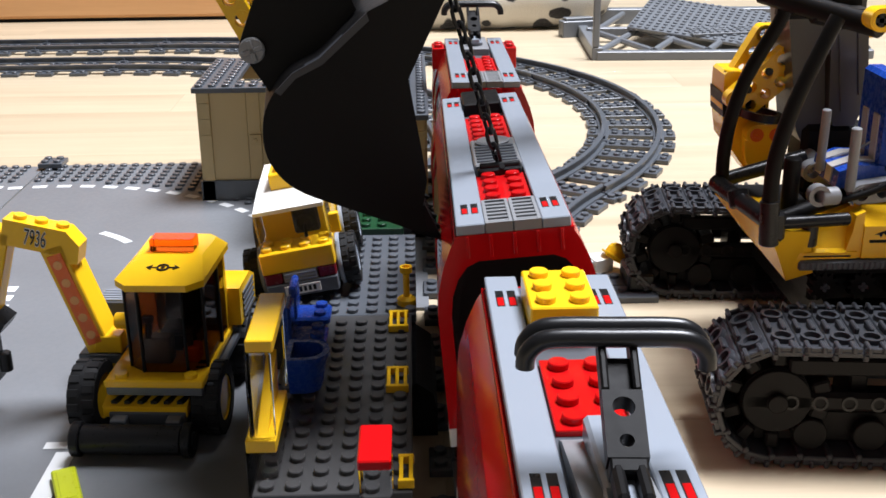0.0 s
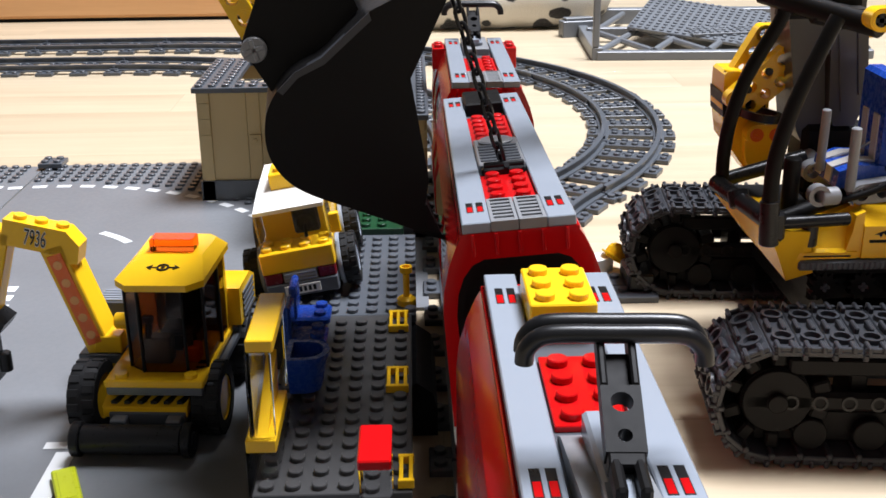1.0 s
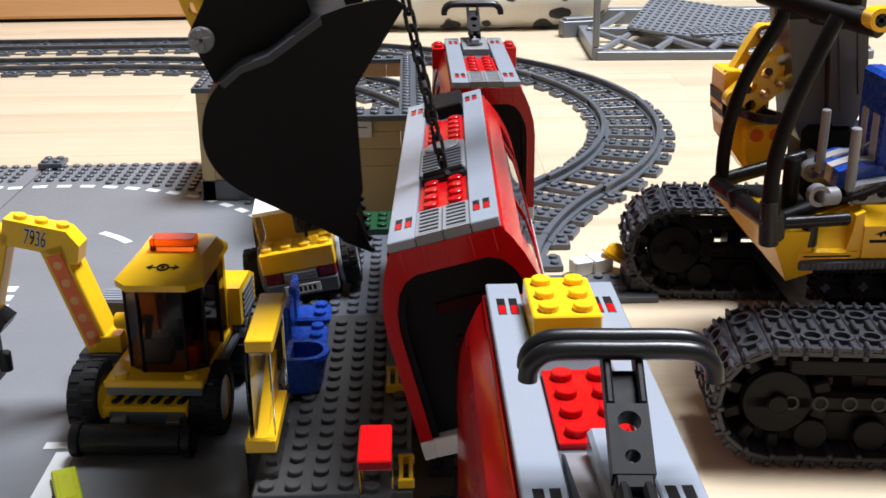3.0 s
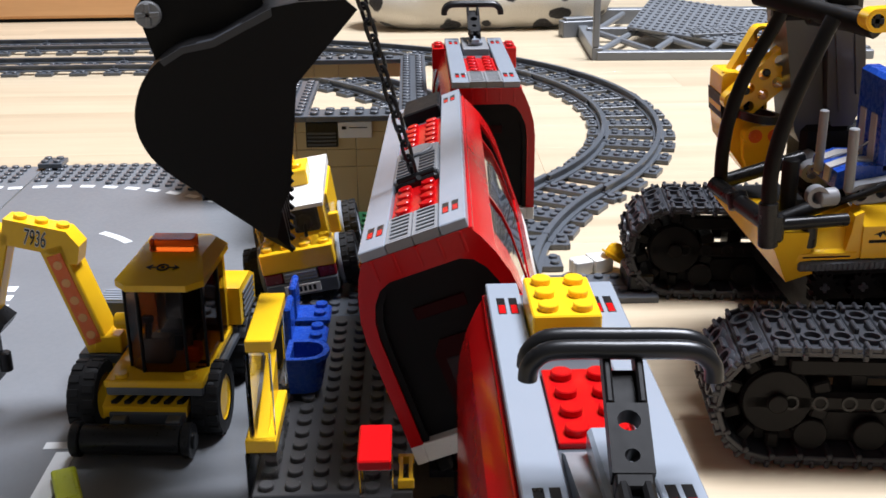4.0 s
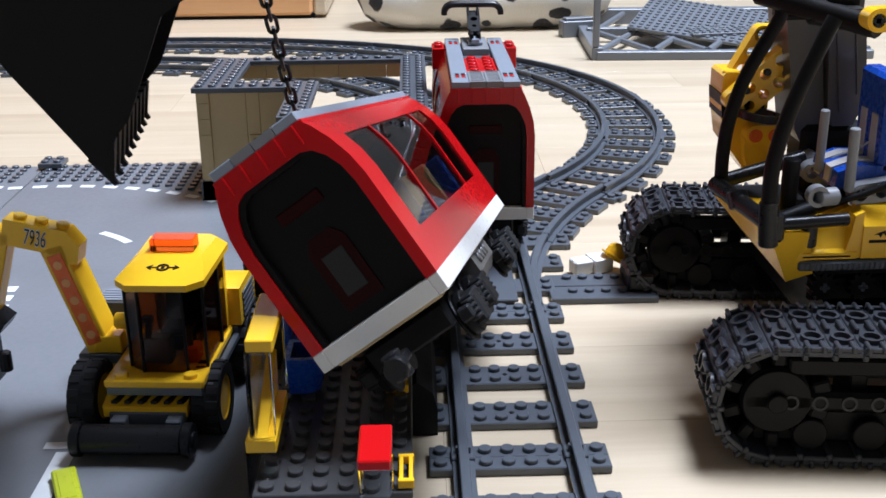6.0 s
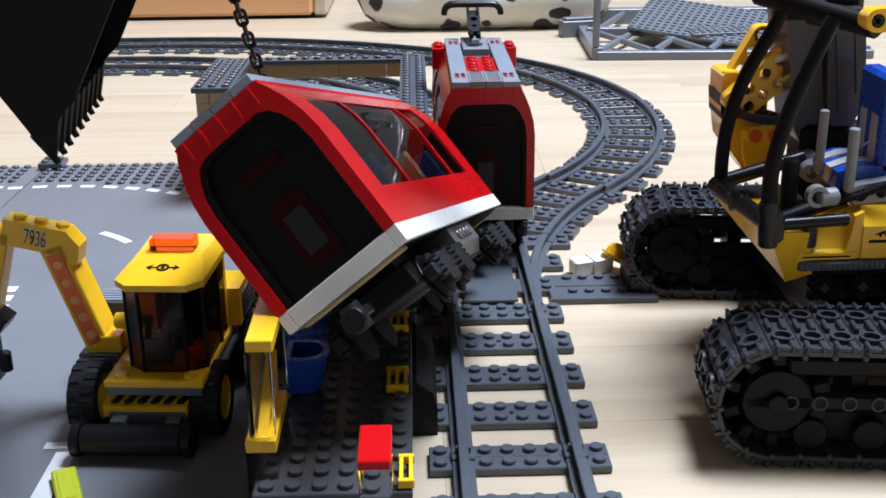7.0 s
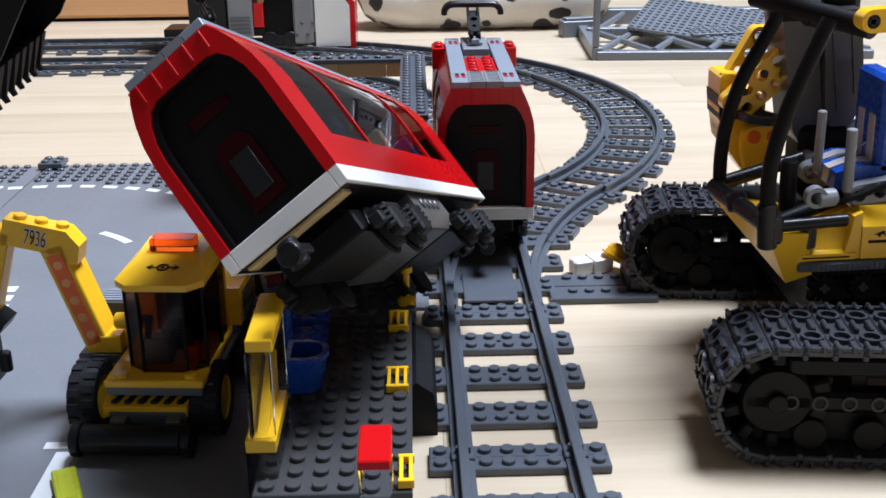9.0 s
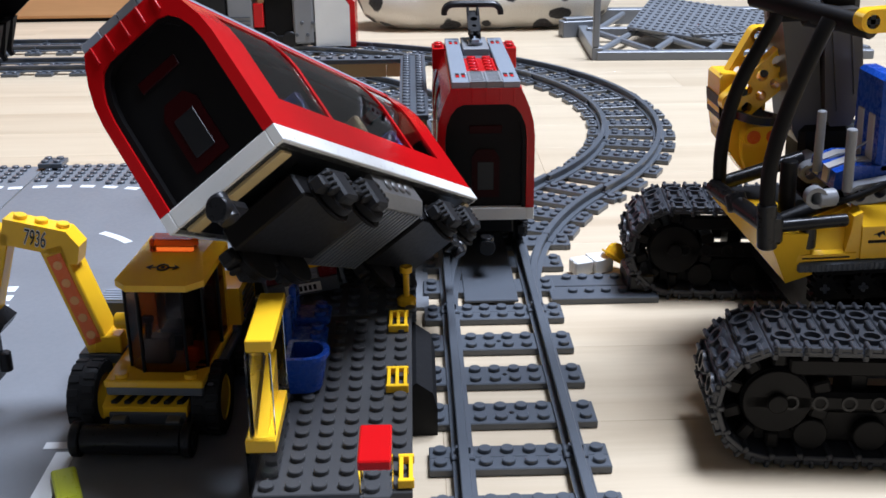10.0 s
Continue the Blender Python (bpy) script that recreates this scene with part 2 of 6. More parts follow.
def thing(name, m, label, category, group="", kind=""):
    ob = new(name)
    ob.empty_display_size = 0.01
    ob.matrix_basis = m
    return tagged(ob, label, category, group, kind)


def solid(name, geo, mat, label, category="", kind="", m=None, group=""):
    return tagged(part(name, geo, mat, None, label, m), label, category, group, kind)


def line(*pts):
    """Text-like or drawn bars: a list of boxes."""
    g = Geo()
    for p in pts:
        g.box(*p, c=0.005)
    return g

# ---- the room: an unseen shell, dark to limit bounced light ----
def room():
    X, Y0, Y1, H, T = 400, -270, 538, 325, 12
    solid("floor", Geo().box(-X, Y0, -3, X, Y1, -0.06), BEECH, "light beech strip floor", "floor", "structure")
    sx0, sx1, sy0, sy1 = 4, 188, -10, 150
    solid("ceiling", Geo().box(-X - T, Y0 - T, H, sx0, Y1 + T, H + T).box(sx1, Y0 - T, H, X + T, Y1 + T, H + T).box(sx0, Y0 - T, H, sx1, sy0, H + T).box(sx0, sy1, H, sx1, Y1 + T, H + T),
          WALLPAINT, "unseen dark ceiling with a skylight opening", "ceiling", "structure")
    sky_w = solid("window_2", Geo().band([(sx0, sy0), (sx1, sy0), (sx1, sy1), (sx0, sy1)], [(sx0 + 6, sy0 + 6), (sx1 - 6, sy0 + 6), (sx1 - 6, sy1 - 6), (sx0 + 6, sy1 - 6)], H + 3, H + 9, "z", closed=True),
                  FRAMEPAINT, "white painted skylight frame", "window", "structure")
    part("mullion", Geo().box((sx0 + sx1) / 2 - 3, sy0 + 6, H + 3, (sx0 + sx1) / 2 + 3, sy1 - 6, H + 9), FRAMEPAINT, sky_w)
    solid("wall_south", Geo().box(-X, Y0 - T, -3, X, Y0, H), WALLPAINT, "unseen dark plaster wall", "wall", "structure")
    solid("wall_east", Geo().box(X, Y0 - T, -3, X + T, Y1 + T, H), WALLPAINT, "unseen dark plaster wall", "wall", "structure")
    solid("wall_west", Geo().box(-X - T, Y0 - T, -3, -X, Y1 + T, H), WALLPAINT, "unseen dark plaster wall", "wall", "structure")
    # Opening and frame added to go with the north fill lamp.
    a, b, z0, z1 = -285 + 20, -88, 112, 262
    solid("wall_north", Geo().box(-X, Y1, -3, a, Y1 + T, H).box(b, Y1, -3, X, Y1 + T, H).box(a, Y1, -3, b, Y1 + T, z0).box(a, Y1, z1, b, Y1 + T, H), WALLPAINT, "unseen dark plaster wall with an added window", "wall", "structure")
    win = solid("window_1", Geo().band([(a, z0), (b, z0), (b, z1), (a, z1)], [(a + 7, z0 + 7), (b - 7, z0 + 7), (b - 7, z1 - 7), (a + 7, z1 - 7)], Y1 + 3, Y1 + 9, closed=True), FRAMEPAINT, "white frame of the added, unseen north window", "window", "structure")
    part("mullion", Geo().box((a + b) / 2 - 3, Y1 + 3, z0 + 7, (a + b) / 2 + 3, Y1 + 9, z1 - 7), FRAMEPAINT, win)
    part("window_sill", Geo().box(a, Y1 - 12, z0 - 4, b + 6, Y1, z0), FRAMEPAINT, win)


room()


# ---- railway track ----
RAIL_OUT = [(-0.48, 0.38), (-0.48, 0.52), (-0.14, 0.56), (-0.14, 0.92), (-0.22, 0.97), (-0.22, 1.08), (-0.18, 1.12), (0.18, 1.12), (0.22, 1.08), (0.22, 0.97), (0.14, 0.92), (0.14, 0.56), (0.48, 0.52), (0.48, 0.38)]


def rail(line_at, x, n):
    """A rail swept along line_at(s, x), s from 0 to 1."""
    g = Geo()
    k = len(RAIL_OUT)
    pts, faces = [], []
    for i in range(n + 1):
        for dx, z in RAIL_OUT:
            px, py = line_at(i / n, x + dx)
            pts.append((px, py, z))
    for i in range(n):
        for j in range(k):
            e = (j + 1) % k
            faces.append((i * k + j, i * k + e, (i + 1) * k + e, (i + 1) * k + j))
    faces.append(tuple(range(k)))
    faces.append(tuple(n * k + j for j in range(k))[::-1])
    return g.add(pts, faces)


def sleeper(half=0):
    g = Geo()
    y0, y1 = (-1 if half <= 0 else 0), (1 if half >= 0 else 0)
    g.box(-4, y0, 0, 4, y1, 0.4, 0.05)
    rows = [y for y in (-0.5, 0.5) if y0 < y < y1]
    for y in rows:
        for x in (-3.5, -1.5, -0.5, 0.5, 1.5, 3.5):
            g.stud(x, y, 0.4)
    return g


# Flat black disc stands for the shaded inside of the sleeper's hole.
HOLE_DISC = Geo().lathe([(0.13, 0.395), (0.13, 0.41)], 12).mesh("pin_hole", BLACK)
SLEEPER = sleeper().mesh("sleeper", DARKGREY)
CLIP = Geo().box(-0.52, -0.5, 0.4, 0.52, 0.5, 0.66, 0.05).box(-0.34, -0.12, 0.6, 0.34, 0.12, 0.98, 0.03).mesh("rail_clip", DARKGREY)
HALF_A, HALF_B = sleeper(-1).mesh("sleeper", DARKGREY), sleeper(1).mesh("sleeper", DARKGREY)
TRACK_LABEL = "dark grey plastic toy railway track on the wooden floor"


def track_piece(line_at, turn_at, m, n, name="railway_track", label=TRACK_LABEL):
    t = thing(name, m, label, "railway track", "toy railway tracks")
    for x in (-2.5, 2.5):
        part("rail", rail(line_at, x, n), DARKGREY, t)
    for s, me in ((0.0, HALF_B), (0.25, SLEEPER), (0.5, SLEEPER), (0.75, SLEEPER), (1.0, HALF_A)):
        px, py = line_at(s, 0)
        sl = part("sleeper", me, DARKGREY, t, m=at(px, py, 0, 0, 0, turn_at(s)))
        if me == SLEEPER:
            part("pin_hole", HOLE_DISC, BLACK, sl)
    for x in (-2.5, 2.5):
        px, py = line_at(1.0, x)
        part("rail_clip", CLIP, DARKGREY, t, m=at(px, py, 0, 0, 0, turn_at(1.0)))
    return t


def straight_track(m, length=16.0):
    return track_piece(lambda s, x: (x, (s - 0.5) * length), lambda s: 0, m, 1)


def arc_track(cx, cy, a0, a1, r=40.0, name="curved_railway_track"):
    """A curve round (cx, cy) in degrees; a1 < a0 runs clockwise."""
    sg = 1 if a1 > a0 else -1

    def line_at(s, x):
        a = radians(a0 + (a1 - a0) * s)
        return (cx + (r + sg * x) * math.cos(a), cy + (r + sg * x) * math.sin(a))
    return track_piece(line_at, lambda s: a0 + (a1 - a0) * s + (0 if sg > 0 else 180), at(0, 0, 0), 12, name, "curved dark grey plastic toy railway track on the floor")


def tracks():
    first = straight_track(at(0, 8.5, 0))
    for i in range(1, 6):
        copy_thing(first, at(0, 8.5 - 16 * i, 0))
    # back straights
    for i in range(6):
        copy_thing(first, at(-45.6 - 16 * i, 106.7, 0, 0, 0, 90))
        if i < 5:
            copy_thing(first, at(-48 - 16 * i, 93.0, 0, 0, 0, 90))
    # outer loop: a tight bend, then a wider one
    for i in range(4):
        arc_track(-22.3, 63.6, -38 + 22.5 * i, -15.5 + 22.5 * i, 38.5)
    for i in range(3):
        arc_track(-37.6, 43.65, 52 + 12.667 * i, 64.667 + 12.667 * i, 63.0)
    for i in range(4):
        arc_track(-40, 53.0, 22.5 * i, 22.5 * i + 22.5)
    arc_track(40, 16.3, 162, 143.13)
    switch()


def switch():
    t = thing("railway_switch", at(0, 0, 0), "dark grey plastic toy railway switch with a side stand", "railway switch")
    for x in (-2.5, 2.5):
        part("rail", rail(lambda s, v: (v, 16.5 + 35.3 * s), x, 1), DARKGREY, t)
        part("rail", rail(lambda s, v: (40 - (40 - v) * math.cos(radians(18 * s)), 16.5 + (40 - v) * math.sin(radians(18 * s))), x, 10), DARKGREY, t, m=at(0, 0, -0.04))
    part("sleeper", HALF_B, DARKGREY, t, m=at(0, 16.5, 0))
    for y, x1 in ((20.5, 4), (24.5, 5), (28.5, 6)):
        g = Geo().box(-4, y - 1, 0, x1, y + 1, 0.42, 0.05)
        for yy in (-0.5, 0.5):
            g.stud(-3.5, y + yy, 0.42)
            g.stud(x1 - 0.5, y + yy, 0.42)
        part("sleeper", g, DARKGREY, t)
    part("switch_plate", Geo().box(-1.6, 18, 0.3, 1.6, 30, 0.5, 0.05), DARKGREY, t)
    for y in (32.5, 36.5, 40.5, 44.5, 48.5):
        part("sleeper", SLEEPER, DARKGREY, t, m=at(-0.6, y, 0.01))
    g = Geo().box(3.6, 18.2, 0, 10, 20.1, 0.4).box(3.6, 20.3, 0, 8.6, 22.1, 0.38)
    for x in (5.0, 6.0, 7.0, 8.0):
        g.stud(x, 19.3, 0.4).stud(x - 0.1, 21.5, 0.38)
    part("switch_stand", g, DARKGREY, t)
    part("lever_block", Geo().box(8.3, 19.0, 0.4, 9.9, 22.0, 1.5, 0.15).rod((9.0, 20.5, 1.4), (9.4, 20.5, 3.0), 0.22), BLACK, t, "black switch lever")


tracks()


# ---- road plates ----
def on_arc(cx, cy, r, a):
    return cx + r * math.cos(radians(a)), cy + r * math.sin(radians(a))


def dash(cx, cy, r, a0, a1, w, z, n=3):
    g = Geo()
    o = [on_arc(cx, cy, r + w / 2, a0 + (a1 - a0) * i / n) for i in range(n + 1)]
    q = [on_arc(cx, cy, r - w / 2, a0 + (a1 - a0) * i / n) for i in range(n + 1)]
    return g.band(o, q, z - 0.02, z + 0.025, "z")


def road_plates():
    cx, cy = -33.0, 22.7
    labels = {"a": "grey road baseplate with a printed white bend and studs", "b": "grey road baseplate with studs along its back edge"}
    for key, x0, y0 in (("a", -35.6, 17.8), ("b", -67.7, 17.8), ("c", -35.6, -14.3), ("b", -67.7, -14.3), ("c", -35.6, -46.4)):
        w = 31.9 if key != "c" else 30.5
        t = solid("road_baseplate", Geo().box(x0, y0, 0, x0 + w, y0 + (32.1 if key != "b" else 31.9), 0.2, 0.03 if key == "b" else 0.0), ROAD, labels.get(key, "smooth grey road baseplate with white printed lines"), "baseplate", group="road baseplates")
        if y0 > 0:
            g = Geo()
            for i in range(int(w)):
                for j in range(32):
                    x, y = x0 + 0.5 + i, y0 + 0.5 + j
                    if (key == "a" and math.hypot(x - cx, y - cy) > 21.9 and y > 26) or (key == "b" and y > 44.6):
                        g.stud(x, y, 0.2, 10)
            tagged(part("studs", g, DARKGREY, t), kind="stuff")
        if key == "a":
            for k in range(19):
                a = 4 + 5.2 * k
                part("road_marking", dash(cx, cy, 21.0, a, a + 3.0, 0.62, 0.2), ROADWHITE, t)
            for k in range(3):
                part("road_marking", dash(cx, cy, 11.5, 8 + 32 * k, 24 + 32 * k, 0.6, 0.2, 6), ROADWHITE, t)
            for k in range(3):
                part("road_marking", Geo().box(-32.0, 18.6 + 1.45 * k, 0.2, -28.8 - 0.18 * k, 19.45 + 1.45 * k, 0.225, 0.005), ROADWHITE, t)
        if key == "b" and y0 > 0:
            for k in range(14):
                part("road_marking", Geo().box(x0 + 0.5 + 2.2 * k, 43.4, 0.2, x0 + 1.7 + 2.2 * k, 44.0, 0.225, 0.005), ROADWHITE, t)
        if key == "c" and y0 > -20:
            part("road_marking", Geo().box(-20.9, -13, 0.2, -20.0, 2.1, 0.225, 0.005), ROADWHITE, t)
            part("road_marking", Geo().box(-21.6, 2.4, 0.2, -16.5, 3.0, 0.225, 0.005), ROADWHITE, t)
    # two loose studs plate at the plate's edge
    solid("small_plate", Geo().box(-36.0, 48.3, 0.4, -34.0, 50.3, 0.8).studs(-35.5, 48.8, 2, 2, 0.8), DARKGREY, "small dark grey plate pressed on the baseplate's studs", "toy brick")
    solid("lime_tile", Geo().box(-0.5, -1.9, 0.0, 0.55, 1.0, 0.42, 0.08).box(-0.3, -1.6, 0.42, 0.35, 0.7, 0.46, 0.02), LIME, "lime yellow tile lying on the road baseplate", "toy brick", m=at(-19.6, -0.9, 0.225, 0, 0, 22))


road_plates()


# ---- tan station building ----
def station_house():
    x0, x1, xm, yf, ym, yb = -20.6, -3.5, -13.3, 30.0, 39.3, 50.6
    t = thing("station_building", at(0, 0, 0), "unfinished tan brick station building with dark grey roof plates", "toy building")
    zt = 8.6
    # base course
    g = Geo()
    for b in ((x0 - 0.1, ym - 0.1, x0 + 1, yb), (x0, ym - 0.1, xm + 1, ym + 1), (xm, yf, xm + 1, ym), (xm, yf, x1, yf + 1), (x1 - 1, yf, x1, yb)):
        g.box(b[0], b[1], 0.2, b[2], b[3], 1.75)
    part("base_course", g, DARKGREY, t)
    # walls of brick courses and tall panels
    walls = (("x", x0, xm, ym), ("x", x0, x1, yb - 1), ("y", ym, yb, x0), ("y", yf, yf + 1, x1 - 1), ("y", yb - 1, yb, x1 - 1), ("y", yf, ym, xm), ("x", xm, x1, yf))
    rnd = random.Random(4)
    for axis, a, b, c in walls:
        z = 1.75 if c != yb - 1 else 7.4
        k = 0
        while z < zt - 0.1:
            h = (3.6, 1.2, 2.4)[k % 3] if z < 6 else 1.2
            h = zt - z if c == ym else min(h, zt - z)
            p = a
            while p < b - 0.05:
                q = min(b, p + rnd.choice((2, 3, 4, 4) if c != ym else (3.7, 1)))
                lo, hi = p + 0.012, q - 0.012
                inset = 0.15 + 0.02 * rnd.random()
                if axis == "x":
                    g = Geo().box(lo, c + inset, z + 0.01, hi, c + 1, z + h - 0.01, 0.03)
                else:
                    g = Geo().box(c + (inset if c < -10 else 0), lo, z + 0.01, c + 1 - (0 if c < -10 else inset), hi, z + h - 0.01, 0.03)
                part("brick", g, TAN, t)
                p = q
            z += h
            k += 1
    # knob tile
    part("knob_tile", Geo().box(-16.75, ym + 0.02, 4.45, -15.9, ym + 0.16, 5.3, 0.02).rod((-16.35, ym - 0.12, 4.9), (-16.35, ym + 0.1, 4.9), 0.16), TAN, t)
    # grille and white cupboard on the front
    part("vent_frame", Geo().box(-11.6, yf - 0.2, 6.8, -9.5, yf + 0.2, 8.5, 0.03), BLACK, t)
    for k in range(4):
        part("vent_slat", Geo().box(-11.5, yf - 0.3, 6.95 + 0.25 * k, -9.6, yf - 0.18, 7.07 + 0.25 * k, 0.02), DARKGREY, t)
    part("front_tile", Geo().box(-9.45, yf - 0.15, 7.4, -7.2, yf + 0.2, 8.5, 0.03), WHITE, t, "greyish white tile with a small slot")
    part("slot", Geo().box(-9.2, yf - 0.2, 8.0, -8.9, yf - 0.14, 8.2, 0.01).box(-8.7, yf - 0.2, 8.08, -7.5, yf - 0.14, 8.14, 0.01), BLACK, t)
    # roof plates with studs
    for bx in ((x0 - 0.2, ym - 0.4, x0 + 2.8, yb + 0.2), (x0 + 2.8, ym - 0.4, xm - 0.2, ym + 1.6), (xm - 0.2, yf - 0.5, xm + 1.8, ym + 1.6), (xm + 1.8, yf - 0.5, x1 - 1.9, yf + 1.5), (x0 + 2.8, yb - 1.3, x1 - 1.9, yb + 0.2), (x1 - 1.9, yf - 0.5, x1 + 0.1, yb + 0.2)):
        g = Geo().box(bx[0], bx[1], zt, bx[2], bx[3], zt + 0.4, 0.04)
        nx, ny = max(1, int(bx[2] - bx[0] + 0.05)), max(1, int(bx[3] - bx[1] + 0.05))
        for i in range(nx):
            for j in range(ny):
                g.stud(bx[0] + 0.5 + i, bx[1] + 0.5 + j, zt + 0.4, 10)
        part("roof_plate", g, DARKGREY, t)


station_house()

# ---- train wagons ----
OUT = [(-3, 4.4), (-3, 9.0), (-2.9, 9.9), (-2.65, 10.8), (-2.33, 11.55), (-2.05, 12.0)]
INN = [(-2.5, 4.4), (-2.5, 8.9), (-2.4, 9.7), (-2.15, 10.35), (-1.8, 10.8), (-1.35, 11.0)]
OUT_ALL = OUT + [(-x, z) for x, z in reversed(OUT)]
INN_ALL = INN + [(-x, z) for x, z in reversed(INN)]


def inward(pts, d):
    return [(x - math.copysign(d, x), z - (d * 0.5 if z > 9.5 else 0)) for x, z in pts]


def bogie(wagon, y):
    b = part("bogie", Geo().box(-1.9, y - 3.4, 2.1, 1.9, y + 3.4, 3.2, 0.1).box(-1.2, y - 2.4, 3.2, 1.2, y + 2.4, 3.65, 0.05), MATTBLACK, wagon, "black railway bogie with sprung side frames")
    for sx in (-1, 1):
        g = Geo()
        g.box(sx * 2.15, y - 3.2, 1.9, sx * 2.75, y + 3.2, 2.5, 0.08)
        for k in (-1.6, 1.6):
            g.box(sx * 2.2, y + k - 0.6, 1.35, sx * 2.95, y + k + 0.6, 2.75, 0.12)
            for dy in (-0.9, 0.9):
                for z in (1.7, 1.95, 2.2, 2.45):
                    g.rod((sx * 2.65, y + k + dy, z), (sx * 2.65, y + k + dy, z + 0.17), 0.3, 10)
            g.box(sx * 2.3, y + k - 0.9, 2.5, sx * 2.95, y + k + 0.9, 2.75, 0.06)
        part("side_frame", g, RUBBER, b)
        for k in (-1.6, 1.6):
            part("wheel", Geo().rod((sx * 2.05, y + k, 2.02), (sx * 2.45, y + k, 2.02), 1.0, 20).rod((sx * 1.9, y + k, 2.02), (sx * 2.05, y + k, 2.02), 1.18, 20), MATTBLACK, b)
    return b


def coupling(wagon, y, s):
    g = Geo().box(-0.35, y, 2.3, 0.35, y + s * 1.3, 2.7, 0.06).rod((0, y + s * 1.3, 1.9), (0, y + s * 1.3, 3.0), 0.42).rod((0, y + s * 1.35, 2.4), (0, y + s * 1.85, 2.4), 0.5)
    part("coupling", g, BLACK, wagon, "black magnet coupling")


def bent(pts, n=3):
    """A smoother path through the given points."""
    out = []
    q = [pts[0]] + list(pts) + [pts[-1]]
    for a, b, c, d in zip(q, q[1:], q[2:], q[3:]):
        for k in range(n):
            t = k / n
            out.append(0.5 * (2 * b + (c - a) * t + (2 * a - 5 * b + 4 * c - d) * t * t + (3 * b - a - 3 * c + d) * t ** 3))
    return out + [pts[-1]]


def pantograph(wagon, y, z, turn=0, lean=-52):
    m = Matrix.Translation((0, y, z)) @ Matrix.Rotation(radians(turn), 4, "Z")
    p = part("pantograph", Geo().box(-0.5, -0.6, 0, 0.5, 0.6, 0.35, 0.05, m).box(-0.28, -0.9, 0.3, 0.28, 0.9, 0.62, 0.05, m), GREY, wagon, "black pantograph arm on a grey foot")
    for sx in (-1, 1):
        part("hinge_cheek", Geo().box(sx * 0.12, -0.75, 0.5, sx * 0.38, 0.9, 1.0, 0.08, m), MATTBLACK, p)
    arm = Matrix.Translation((0, 0.6, 0.8)) @ Matrix.Rotation(radians(lean), 4, "X")
    ma = m @ arm
    # drilled bar: two round holes low down, a recess, and a fork at the top
    for z0, z1, r in ((0.1, 0.9, 0.16), (0.9, 1.75, 0.25)):
        zc = (z0 + z1) / 2
        ring = [(math.cos(k * math.pi / 8), math.sin(k * math.pi / 8)) for k in range(16)]
        edge = [(0.44 * max(-1, min(1, c * 1.42)), zc + (z1 - z0) / 2 * max(-1, min(1, q * 1.42))) for c, q in ring]
        part("arm_link", Geo().band(edge, [(r * c, zc + r * q) for c, q in ring], -0.26, 0.26, closed=True, m=ma), MATTBLACK, p)
    for sx in (-1, 1):
        part("fork", Geo().box(sx * 0.26, -0.28, 1.75, sx * 0.44, 0.28, 3.2, 0.05, ma), MATTBLACK, p)
    part("arm_web", Geo().box(-0.3, -0.02, 1.75, 0.3, 0.22, 2.75, 0.04, ma), MATTBLACK, p)
    part("arm_foot", Geo().box(-0.4, -0.28, -0.25, 0.4, 0.28, 0.1, 0.05, ma), MATTBLACK, p)
    top = m @ arm @ Matrix.Translation((0, 0, 3.25)) @ Matrix.Rotation(radians(-lean), 4, "X")
    for dy in (-0.32, 0.32):
        pts = [top @ Vector(v) for v in ((-2.05, dy, -0.55), (-2.0, dy, -0.2), (-1.7, dy, 0.1), (-1.2, dy, 0.18), (0, dy, 0.18), (1.2, dy, 0.18), (1.7, dy, 0.1), (2.0, dy, -0.2), (2.05, dy, -0.55))]
        part("contact_bow", Geo().tube(bent(pts), 0.22, 14), GLOSSBLACK, p, smooth=60)


